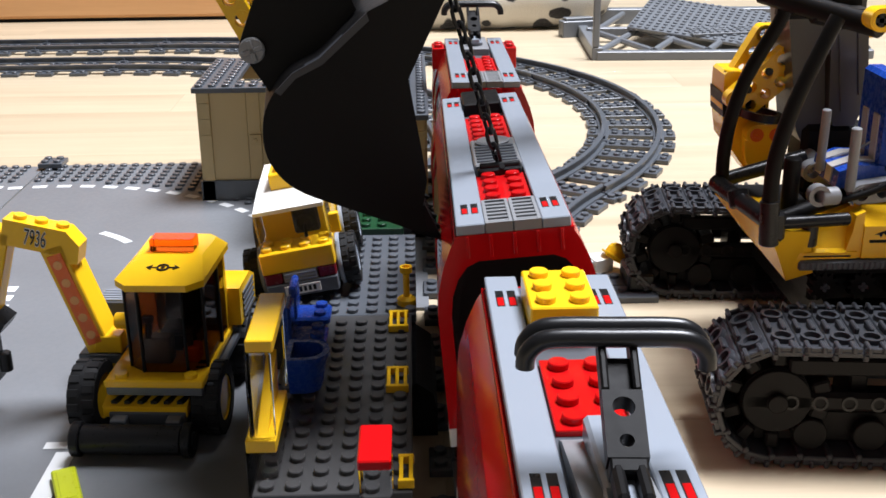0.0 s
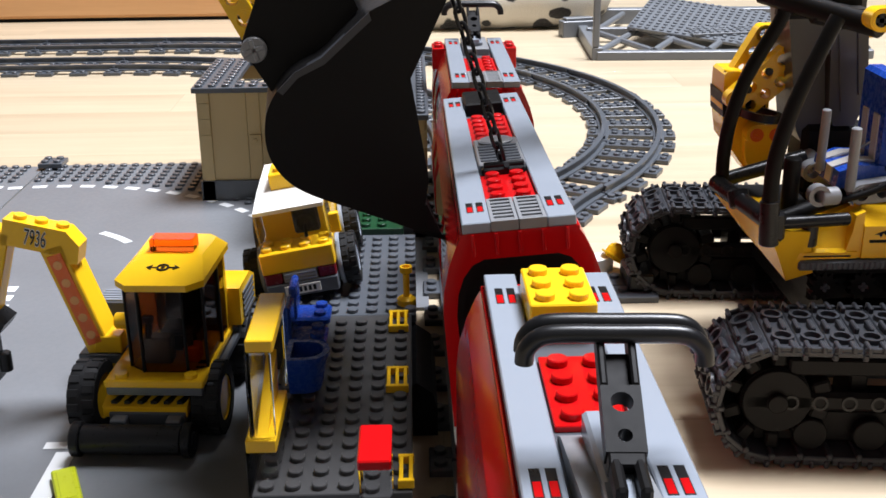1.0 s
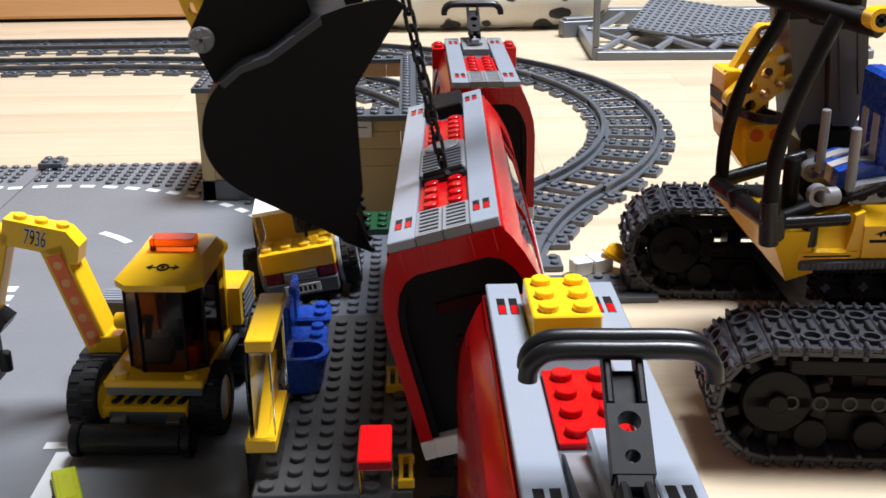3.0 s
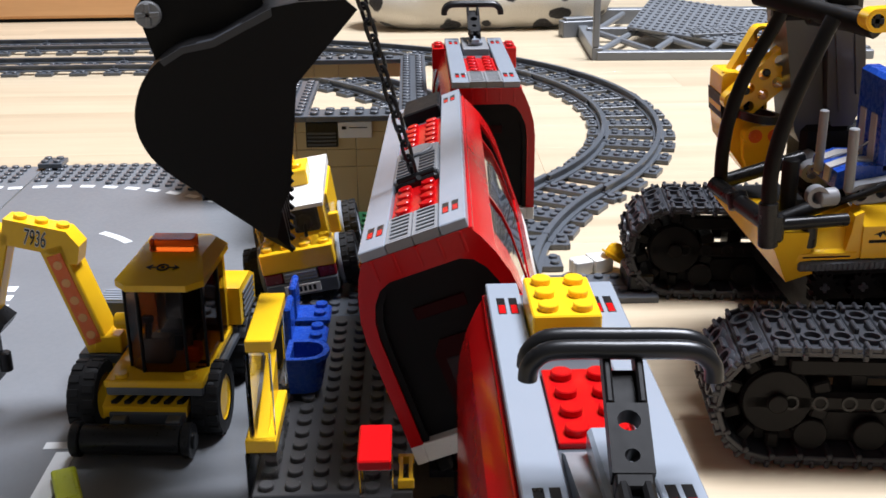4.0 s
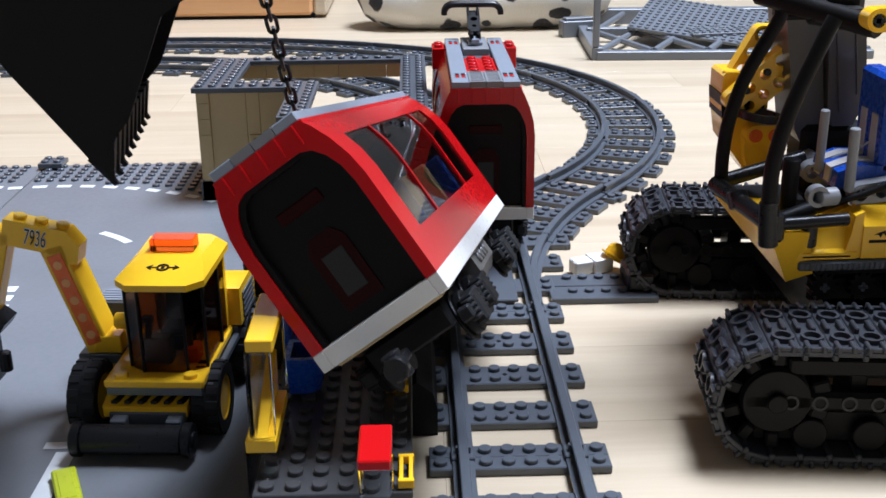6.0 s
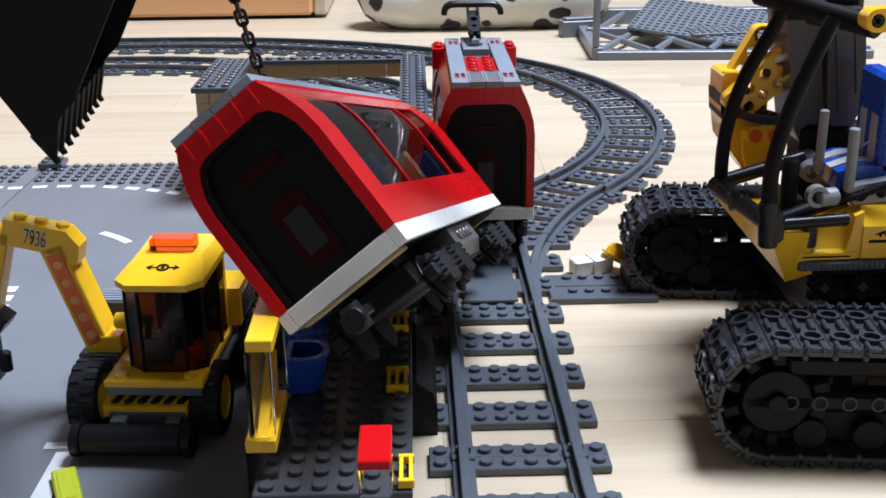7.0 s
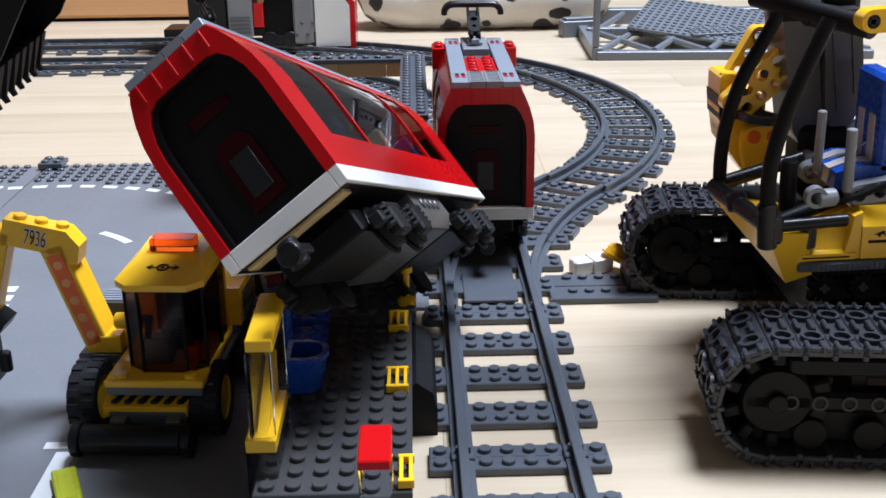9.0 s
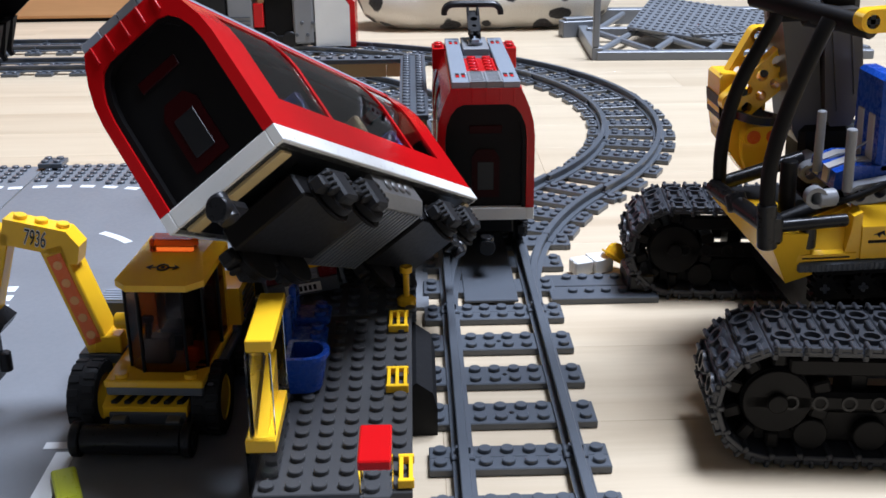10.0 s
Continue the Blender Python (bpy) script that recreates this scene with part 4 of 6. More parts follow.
# ---- yellow wheeled excavator ----
def wheeled_excavator():
    t = thing("wheeled_excavator", at(-16.6, 2.6, 0.2, 0, 0, -4), "yellow wheeled toy excavator with tinted cab and roller", "toy excavator")
    part("chassis", Geo().box(-2.2, 0.6, 1.2, 2.2, 9.5, 2.2, 0.06), BLACK, t)
    part("front_beam", Geo().box(-2.1, -0.2, 1.5, 1.75, 0.9, 2.0, 0.05), YELLOW, t)
    hz = part("stripe_plate", Geo().prism([(-0.2, 2.0), (0.9, 2.0), (0.9, 2.4), (-0.2, 2.05)], -2.1, 1.75, "x"), YELLOW, t)
    for k in range(6):
        part("stripe", Geo().prism([(-1.7 + 0.6 * k, -0.12), (-1.45 + 0.6 * k, -0.12), (-1.1 + 0.6 * k, 0.8), (-1.35 + 0.6 * k, 0.8)], 2.15, 2.3, "z"), BLACK, hz)
    part("roller_bracket", Geo().box(-1.6, -0.9, 1.2, -0.9, 0.0, 1.7, 0.05).box(0.9, -0.9, 1.2, 1.6, 0.0, 1.7, 0.05).box(-1.8, -0.3, 0.9, 1.7, 0.5, 1.8, 0.05), DARKGREY, t)
    r = part("roller", Geo().rod((-2.75, -1.2, 0.95), (1.75, -1.2, 0.95), 0.68, 24), BLACK, t, "glossy black roller across the front")
    for x in (-3.2, 1.8):
        part("end_disc", Geo().rod((x, -1.2, 0.95), (x + 0.42, -1.2, 0.95), 0.8, 20).rod((x - 0.12, -1.2, 0.95), (x + 0.55, -1.2, 0.95), 0.4, 16), BLACK, r)
    for y, rr in ((1.6, 1.75), (7.6, 1.75)):
        for s in (-1, 1):
            wheel(t, s * 2.85 - 0.35, y, 1.65, rr, 1.25, YELLOW)
    part("turntable", Geo().box(-1.9, 0.0, 2.5, 2.5, 7.6, 2.96, 0.06), DARKGREY, t)
    part("deck", Geo().box(-1.9, -0.2, 2.98, 2.6, 7.4, 3.35, 0.06).stud(-1.2, 0.25, 3.35, 16).stud(1.95, 0.25, 3.35, 16), YELLOW, t)
    # cab
    cx = 0.72
    wall = [(cx - 1.75, 1.3), (cx - 1.75, 5.4), (cx + 1.75, 5.4), (cx + 1.75, 1.3), (cx + 1.0, 0.7), (cx - 1.0, 0.7)]
    for i in range(6):
        p, q = wall[i], wall[(i + 1) % 6]
        pin = [(cx + (v[0] - cx) * 0.94, 3.0 + (v[1] - 3.0) * 0.94) for v in (p, q)]
        part("cab_pane", Geo().prism([p, q, pin[1], pin[0]], 3.35, 7.45, "z"), SMOKE, t, "brown tinted cab pane")
    for x, y in ((cx - 1.0, 0.67), (cx + 1.0, 0.67), (cx - 1.77, 1.3), (cx + 1.77, 1.3)):
        part("cab_post", Geo().box(x - 0.06, y - 0.05, 3.35, x + 0.06, y + 0.12, 7.45, 0.03), MATTBLACK, t)
    part("driver_seat", Geo().box(cx - 0.9, 2.8, 3.4, cx + 0.9, 4.4, 4.3, 0.1).box(cx - 0.9, 4.2, 4.3, cx + 0.9, 4.8, 6.3, 0.1), BLACK, t)
    part("cab_console", Geo().box(cx - 1.3, 1.4, 3.4, cx + 0.1, 2.2, 4.7, 0.1).rod((cx + 0.8, 1.9, 3.4), (cx + 0.8, 1.9, 5.1), 0.2), DARKGREY, t)
    part("control_lever", Geo().rod((cx - 0.9, 1.5, 4.7), (cx - 0.75, 1.3, 5.6), 0.16).box(cx - 1.1, 1.2, 5.5, cx - 0.55, 1.5, 5.9, 0.08), DIMRED, t)
    part("seat_cushion", Geo().box(cx - 0.7, 2.5, 4.3, cx + 0.7, 3.9, 4.65, 0.1), NAVY, t)
    part("tool_rack", Geo().box(cx + 0.6, 1.6, 3.4, cx + 1.3, 2.4, 4.2, 0.08), ORANGE, t)
    part("cab_back", Geo().box(cx - 1.75, 5.4, 3.35, cx + 1.75, 5.9, 7.45, 0.05), YELLOW, t)
    part("cab_side_bar", Geo().box(cx + 1.7, 3.9, 3.35, cx + 1.86, 4.15, 7.45, 0.03), MATTBLACK, t)
    # roof: eight-sided with chamfered edges
    low = [(cx - 2.0, 1.0), (cx - 1.35, 0.3), (cx + 1.35, 0.3), (cx + 2.0, 1.0), (cx + 2.0, 5.8), (cx + 1.2, 6.3), (cx - 1.2, 6.3), (cx - 2.0, 5.8)]
    up = [(cx - 1.5, 3.0), (cx - 1.25, 2.8), (cx + 1.25, 2.8), (cx + 1.5, 3.0), (cx + 1.6, 5.4), (cx + 1.2, 5.8), (cx - 1.2, 5.8), (cx - 1.6, 5.4)]
    n = 8
    g = Geo().prism(low, 7.45, 7.75, "z")
    pts = [(x, y, 7.75) for x, y in low] + [(x, y, 8.22) for x, y in up]
    g.add(pts, [(i, (i + 1) % n, n + (i + 1) % n, n + i) for i in range(n)] + [tuple(range(n, 2 * n))])
    roof = part("cab_roof", g, YELLOW, t, smooth=20)
    tilt = Matrix.Translation((cx, 1.75, 8.045)) @ Matrix.Rotation(radians(10.6), 4, "X")
    mark = Geo().band([(0.3 * math.cos(k * 0.7854), 0.3 * math.sin(k * 0.7854)) for k in range(8)], [(0.2 * math.cos(k * 0.7854), 0.2 * math.sin(k * 0.7854)) for k in range(8)], 0.0, 0.03, "z", closed=True, m=tilt)
    for s in (-1, 1):
        mark.box(s * 0.3, -0.03, 0, s * 0.62, 0.03, 0.03, 0.005, tilt)
        mark.prism([(s * 0.75, 0), (s * 0.48, 0.2), (s * 0.56, 0.0), (s * 0.48, -0.2)], 0, 0.03, "z", tilt)
    mark.box(-0.08, -0.08, 0, 0.08, 0.08, 0.03, 0.005, tilt)
    part("roof_emblem", mark, BLACK, roof)
    part("beacon_bar", Geo().box(cx - 1.0, 3.2, 8.225, cx + 1.05, 4.2, 8.84, 0.06), FIRE, t, "clear orange warning beacon")
    # engine cover
    e = part("engine_cover", Geo().prism([(5.95, 3.35), (5.95, 5.3), (8.4, 5.3), (9.4, 4.8), (9.4, 3.35)], -2.0, 3.05, "x"), YELLOW, t)
    for k in range(5):
        part("louvre", Geo().box(3.05, 6.5, 3.5 + 0.3 * k, 3.13, 8.9, 3.68 + 0.3 * k, 0.02), DARKGREY, e)
    part("counterweight", Geo().box(-2.2, 5.9, 2.6, 2.9, 9.6, 3.3, 0.06), DARKGREY, t)
    part("side_rail", Geo().box(2.6, 0.4, 2.6, 2.9, 6.4, 2.95, 0.05), DARKGREY, t)
    # arm: slanted dipper with orange panel, then the upper boom
    part("foot_plate", Geo().box(-4.2, 3.0, 2.1, -2.1, 4.6, 2.58, 0.05), YELLOW, t)
    part("arm_foot", Geo().box(-4.2, 3.0, 2.6, -2.1, 4.6, 3.1, 0.06), DARKGREY, t)
    part("arm_base", Geo().box(-3.4, 3.1, 3.1, -2.1, 4.4, 4.0, 0.06).rod((-2.4, 3.6, 4.6), (-1.7, 3.6, 4.6), 0.4), YELLOW, t)
    m = Matrix.Translation((-2.95, 3.7, 3.2)) @ Matrix.Rotation(radians(-18), 4, "Y")
    a = part("lower_arm", Geo().box(-0.8, -0.55, 0, 0.35, 1.1, 5.6, 0.06, m), YELLOW, t)
    part("arm_panel", Geo().box(-0.6, -0.6, 0.5, 0.12, -0.5, 5.2, 0.02, m), ORANGE, a)
    for k in range(5):
        part("panel_stud", Geo().rod(m @ Vector((-0.24, -0.63, 1.0 + 0.92 * k)), m @ Vector((-0.24, -0.58, 1.0 + 0.92 * k)), 0.22, 14), BEADORANGE, a)
    m2 = Matrix.Translation((-4.35, 3.7, 8.0)) @ Matrix.Rotation(radians(12), 4, "Y")
    u = part("upper_arm", Geo().prism([(-2.9, 0.0), (-2.9, 1.25), (0.0, 1.25), (0.7, 0.65), (0.7, -0.25), (0.1, -0.35), (-0.3, 0.0)], -0.55, 0.55, "y", m2).studs(-2.3, 0, 3, 1, 1.25, 12, m2), YELLOW, t)
    front = Matrix.Scale(S, 4) @ m2 @ Matrix.Scale(1 / S, 4) @ at(-1.35, -0.565, 0.6, 90, 0, 0) @ Matrix.Diagonal((0.55, 1.15, 1, 1))
    part("numeral_outline", letters("7936", 0.95 * S, 0.008 * S, WHITE, 0.035 * S), WHITE, u, "white outline of the numerals", front)
    part("numerals", letters("7936", 0.95 * S, 0.02 * S, BLACK), BLACK, u, "black numerals on the arm", front)
    m3 = Matrix.Translation((-7.6, 3.7, 8.6)) @ Matrix.Rotation(radians(17), 4, "Y")
    d = part("dipper", Geo().box(-0.7, -0.55, -4.6, 0.7, 0.55, 0.7, 0.06, m3), YELLOW, t)
    part("grab", Geo().prism([(-9.4, 4.9), (-7.7, 5.3), (-6.95, 4.7), (-7.3, 4.2), (-9.2, 3.9)], 2.7, 4.2).rod((-7.5, 3.4, 2.0), (-7.5, 3.4, 3.0), 0.3).box(-9.2, 3.0, 1.4, -7.9, 4.2, 4.1, 0.1), BLACK, t, "black grab at the arm's end", at(-0.45, 0, 0))
    # Grille beside the cab: dark box with light grey bars on top.
    rack = part("hose_rack", Geo().box(-4.3, 6.3, 3.2, -2.2, 7.9, 4.4, 0.06), DARKGREY, t)
    for k in range(5):
        part("hose", Geo().box(-4.25, 6.4 + 0.3 * k, 4.38, -2.3, 6.55 + 0.3 * k, 4.5, 0.03), GREY, rack)



car()
wheeled_excavator()


# ---- large tracked excavator ----
excavator = thing("tracked_excavator", at(0, 0, 0), "large yellow and black tracked toy excavator", "toy excavator")


def track_link():
    """One rubber-like link: plate with ring and cross bars; lies along x, 4.8 wide along y."""
    g = Geo().box(-0.62, -2.4, -0.14, 0.62, 2.4, 0.12, 0.05)
    for y in (-1.15, 1.15):
        g.lathe([(0.52, 0.1), (0.5, 0.34), (0.36, 0.34), (0.34, 0.1)], 14, Matrix.Translation((0, y, 0)), close=False)
    for y in (-2.28, 2.28):
        g.box(-0.58, y - 0.09, 0.08, 0.58, y + 0.09, 0.3, 0.04)
    for x in (-0.42, 0.22):
        for y0, y1 in ((-2.5, -1.75), (-0.5, 0.5), (1.75, 2.5)):
            g.box(x - 0.1, y0, 0.06, x + 0.1, y1, 0.4, 0.05)
    g.box(-0.66, -2.46, -0.3, -0.4, 2.46, 0.02, 0.06)
    return g.mesh("track_link", RUBBER2)


RUBBER2 = plastic("track_black_plastic", (0.033, 0.035, 0.041), 0.34, 0.15, spec=0.4)


def crawler(xl, yc, turn):
    """A crawler track that starts at xl: stadium loop with sprockets and side beams."""
    R, A = 2.55, 14.0
    m = Matrix.Translation((xl * S, yc * S, 0)) @ Matrix.Rotation(radians(turn), 4, "Z")
    zc = R + 0.42
    me = track_link()
    body = part("crawler_frame", Geo().box(2.2, -1.3, 0.75, 3 + A, 1.3, 2.3, 0.1).box(6.2, -1.2, 2.2, 7.0, 1.2, 4.7, 0.1).box(11.5, -1.2, 2.2, 12.5, 1.2, 4.7, 0.1).box(1.5, -1.9, 2.5, 4 + A, -1.3, 3.4, 0.2).box(1.5, 1.3, 2.5, 4 + A, 1.9, 3.4, 0.2).box(3.4, -1.8, 4.2, A, -1.2, 5.0, 0.1), MATTBLACK, excavator, "black crawler frame with chain of plastic links", m)
    for k in range(8):
        hole = Geo().lathe([(0.36, -0.03), (0.36, 0.03), (0.24, 0.03), (0.24, -0.03)], 14, Matrix.Translation((3.6 + 1.25 * k, -1.92, 2.95)) @ Matrix.Rotation(radians(90), 4, "X"), close=False)
        part("beam_hole", hole, BLACK, body)
    for x in (R + 0.45, R + 0.45 + A):
        g = Geo().rod((x, -1.7, zc), (x, 1.7, zc), 1.55, 24).rod((x, -1.9, zc), (x, -1.6, zc), 1.5, 24).rod((x, 1.6, zc), (x, 1.9, zc), 1.5, 24)
        for k in range(10):
            g.box(-0.3, -1.75, 1.6, 0.3, 1.75, 2.4, 0.1, Matrix.Translation((x, 0, zc)) @ Matrix.Rotation(radians(36 * k), 4, "Y"))
        g.rod((x, -2.2, zc), (x, -1.9, zc), 0.45, 12)
        part("sprocket", g, MATTBLACK, body)
    for k in range(5):
        x = 4.6 + 2.6 * k
        part("road_wheel", Geo().rod((x, -1.85, 1.35), (x, -1.35, 1.35), 0.75, 16), MATTBLACK, body)
    # links round the loop
    per = 2 * A + 2 * math.pi * R
    n = 35
    for k in range(n):
        s = per * k / n
        if s < A:
            x, z, a = R + 0.42 + A - s, zc + R, 0
        elif s < A + math.pi * R:
            a = (s - A) / R
            x, z = R + 0.42 - R * math.sin(a), zc + R * math.cos(a)
        elif s < 2 * A + math.pi * R:
            x, z, a = R + 0.42 + (s - A - math.pi * R), zc - R, math.pi
        else:
            a = math.pi + (s - 2 * A - math.pi * R) / R
            x, z = R + 0.42 + A - R * math.sin(a), zc + R * math.cos(a)
        part("track_link", me, RUBBER2, body, m=at(x, 0, z, 0, -math.degrees(a), 0))


crawler(8.4, 2.4, -5.5)
crawler(8.2, 21.4, -5.5)
part("cross_beam", Geo().box(15.5, 5.5, 2.6, 20, 18.5, 4.8, 0.15).box(14.5, 7, 4.8, 19.5, 17, 6.2, 0.2), MATTBLACK, excavator)
part("turntable", Geo().lathe([(3.6, 6.1), (3.6, 7.0), (3.0, 7.0)], 28, Matrix.Translation((17, 11, 0))), DARKGREY, excavator)


def tube_part(name, pts, r, mat, parent):
    fine = []
    pts = [Vector(p) for p in pts]
    for i in range(len(pts) - 1):
        p0, p1, p2, p3 = pts[max(i - 1, 0)], pts[i], pts[i + 1], pts[min(i + 2, len(pts) - 1)]
        for k in range(6):
            u = k / 6
            fine.append(0.5 * ((2 * p1) + (p2 - p0) * u + (2 * p0 - 5 * p1 + 4 * p2 - p3) * u * u + (3 * p1 - p0 - 3 * p2 + p3) * u ** 3))
    fine.append(pts[-1])
    return part(name, Geo().tube(fine, r, 12), mat, parent)


def liftarm(p, q, w=0.95, t=0.9, side=(0, 1, 0), holes=True):
    """A rounded beam with pin holes between two points."""
    p, q = Vector(p), Vector(q)
    d = (q - p)
    n = max(1, round(d.length / w))
    x = d.normalized()
    y = Vector(side)
    y = (y - x * y.dot(x)).normalized()
    z = x.cross(y)
    m = Matrix((x, y, z)).transposed().to_4x4()
    m.translation = p
    L = d.length
    step = L / n
    ring = [(math.cos(k * math.pi / 12), math.sin(k * math.pi / 12)) for k in range(24)]
    g = Geo()
    for k in range(n + 1):
        outer = []
        for c, q in ring:
            round_end = (k == 0 and c < 0) or (k == n and c > 0)
            f = 1 if round_end else 1 / max(abs(c), abs(q))
            outer.append((L * k / n + (w if round_end else step) / 2 * c * f, w / 2 * q * f))
        r = 0.3 * w if holes else 0.02
        g.band(outer, [(L * k / n + r * c, r * q) for c, q in ring], -t / 2, t / 2, "y", closed=True, m=m)
        g.lathe([(0.42 * w, 0), (0.42 * w, 0.04), (0.3 * w, 0.04)], 16, m @ Matrix.Translation((L * k / n, -t / 2, 0)) @ Matrix.Rotation(radians(90), 4, "X"), close=False)
    return g


def superstructure():
    """The turning upper carriage with the open cab; its parts are in its own space."""
    d = part("upper_carriage", Geo().box(13.0, 6.0, 7.0, 30, 17, 7.9, 0.15).box(14.2, 5.2, 7.05, 30, 6.0, 7.6, 0.1), MATTBLACK, excavator, "black upper carriage deck with yellow panels")
    # yellow wedge panel under the cab's front
    g = Geo()
    A_, B_, C_, D_ = (12.7, 5.0, 6.9), (11.5, 4.4, 9.6), (10.3, 9.5, 9.8), (12.6, 11.0, 7.0)
    E_, F_ = (14.0, 5.2, 7.2), (13.6, 5.0, 9.3)
    G_, H_ = (14.0, 11.0, 7.2), (13.6, 10.0, 9.3)
    g.add([A_, B_, C_, D_, E_, F_, G_, H_], [(0, 1, 2, 3), (0, 4, 5, 1), (1, 5, 7, 2), (2, 7, 6, 3), (0, 3, 6, 4), (4, 6, 7, 5)])
    part("front_panel", g, YELLOW, d, "yellow angled body panel")
    part("side_panel", Geo().prism([(5.0, 7.95), (5.0, 8.25), (5.35, 8.35), (5.8, 9.25), (6.6, 9.3), (6.6, 7.95)], 13.1, 15.9, "x"), YELLOW, d)
    part("side_panel", Geo().prism([(5.0, 7.95), (5.0, 9.5), (5.7, 10.3), (6.6, 10.3), (6.6, 7.95)], 16.1, 27, "x"), YELLOW, d)
    part("panel_gusset", Geo().prism([(15.3, 7.95), (16.1, 7.95), (16.1, 10.2), (15.7, 10.0), (15.6, 9.2)], 5.1, 5.9), YELLOW, d)
    part("panel_slot", Geo().box(13.4, 4.97, 8.05, 15.6, 5.1, 8.12, 0.01), MATTBLACK, d)
    part("panel_emblem", Geo().prism([(16.6, 9.1), (17.1, 9.3), (17.2, 9.0), (17.0, 9.15), (16.9, 8.95), (16.8, 9.1)], 4.97, 5.1), MATTBLACK, d)
    # Black strip put in for the shade of the panel's recess.
    part("panel_recess", Geo().box(16.4, 4.97, 8.7, 18.2, 5.1, 8.85, 0.02), MATTBLACK, d)
    part("deck_pin", Geo().rod((13.7, 5.4, 8.5), (13.7, 5.4, 9.7), 0.4, 14), BLACK, d)
    sill = part("side_sill", Geo().box(13.2, 4.9, 7.4, 27, 5.5, 7.88, 0.1), DARKGREY, d, "dark grey ribbed sill")
    for k in range(22):
        part("sill_rib", Geo().box(13.5 + 0.25 * k, 4.84, 7.45, 13.62 + 0.25 * k, 4.92, 7.8, 0.02), DARKGREY, sill)
    part("inner_panel", Geo().prism([(14.2, 8.6), (14.3, 9.2), (16.0, 10.0), (16.6, 9.65), (17.8, 9.8), (20, 9.8), (20, 8.6)], 6.6, 7.5), YELLOW, d)
    # Orange rings imitate shaded holes in the yellow panel.
    for k in range(3):
        part("panel_recess", Geo().lathe([(0.34, 0), (0.34, 0.05), (0.24, 0.05), (0.22, 0)], 14, Matrix.Translation((14.9 + 0.85 * k, 6.6, 9.0)) @ Matrix.Rotation(radians(90), 4, "X"), close=False), ORANGE, d)
    for x in (14.6, 16.4, 18.2):
        rim = [((0.72 if k % 4 < 2 else 0.55) * math.cos(k * math.pi / 24) + x, (0.72 if k % 4 < 2 else 0.55) * math.sin(k * math.pi / 24) + 6.5) for k in range(48)]
        gear = Geo().prism(rim, 5.1, 5.6)
        gw = part("gear_wheel", gear, MATTBLACK, d)
        part("axle_end", Geo().box(x - 0.22, 4.98, 6.43, x + 0.22, 5.12, 6.57, 0.02).box(x - 0.07, 4.98, 6.28, x + 0.07, 5.12, 6.72, 0.02), DARKGREY, gw)
    part("deck_plate", Geo().box(13.8, 5.6, 8.2, 19.0, 9.6, 8.55, 0.08), YELLOW, d)
    for k in range(4):
        part("deck_slot", Geo().box(14.5 + 0.9 * k, 5.75, 8.54, 15.1 + 0.9 * k, 5.85, 8.57, 0.01), DARKGREY, d)
    part("gear_beam", Geo().box(14, 5.6, 5.6, 30, 6.4, 6.9, 0.15), MATTBLACK, d)
    # cab floor frame of black beams
    part("cab_beam", Geo().rod((11.5, 4.5, 10.0), (10.3, 9.4, 10.4), 0.42).rod((10.9, 7, 9.9), (10.8, 7.4, 10.6), 0.5), BLACK, d)
    part("tube_socket", Geo().rod((11.56, 4.5, 8.9), (11.45, 4.55, 11.0), 0.45, 14), BLACK, d)
    part("cab_beam", Geo().rod((11.6, 4.5, 9.9), (15.3, 5.0, 9.9), 0.3).box(11.3, 4.2, 9.1, 12.2, 4.9, 10.5, 0.15), BLACK, d)
    part("cab_beam", Geo().rod((10.3, 9.4, 10.4), (15.0, 10.6, 11.3), 0.36), BLACK, d)
    part("cab_beam", Geo().rod((13.0, 6.5, 9.8), (13.0, 6.5, 12.4), 0.4).rod((12.2, 5.2, 9.9), (16.5, 7.4, 10.4), 0.35), MATTBLACK, d)
    # black bent tubes of the cab
    tube_part("cab_tube", [(11.55, 4.5, 9.4), (11.45, 4.55, 11.2), (11.55, 4.6, 13.0), (12.2, 4.75, 15.4), (13.4, 5.0, 18.2), (13.8, 5.1, 19.0)], 0.35, MATTBLACK, d)
    tube_part("cab_tube", [(10.6, 9.4, 10.3), (10.6, 9.4, 12.0), (10.8, 9.4, 13.6), (11.4, 9.4, 15.6), (12.6, 9.3, 18.0), (12.9, 9.2, 18.8)], 0.33, MATTBLACK, d)
    part("roof_beam", Geo().rod((12.0, 10.2, 19.4), (15.6, 4.8, 18.6), 0.5).rod((13.6, 7.6, 18.9), (15.2, 7.6, 18.6), 0.55).box(12.5, 9.0, 18.3, 15.0, 9.8, 19.3, 0.2), MATTBLACK, d)
    part("roof_liftarm", liftarm((15.3, 4.6, 19.0), (22.3, 4.9, 19.2), 1.0, 0.9), YELLOW, d)
    # Raised black cross stands for the dark inside of the axle hole.
    part("axle_hole", Geo().box(15.0, 4.1, 18.88, 15.6, 4.2, 19.12, 0.02).box(15.18, 4.1, 18.7, 15.42, 4.2, 19.3, 0.02), BLACK, d)
    tube_part("cable", [(14.5, 6.0, 10.3), (16.5, 5.6, 11.0), (19.5, 5.4, 12.6), (22, 5.4, 14.0)], 0.16, MATTBLACK, d)
    tube_part("cable", [(14.8, 9.0, 11.3), (17.0, 8.0, 12.6), (18.8, 7.4, 14.8)], 0.06, GREY, d)
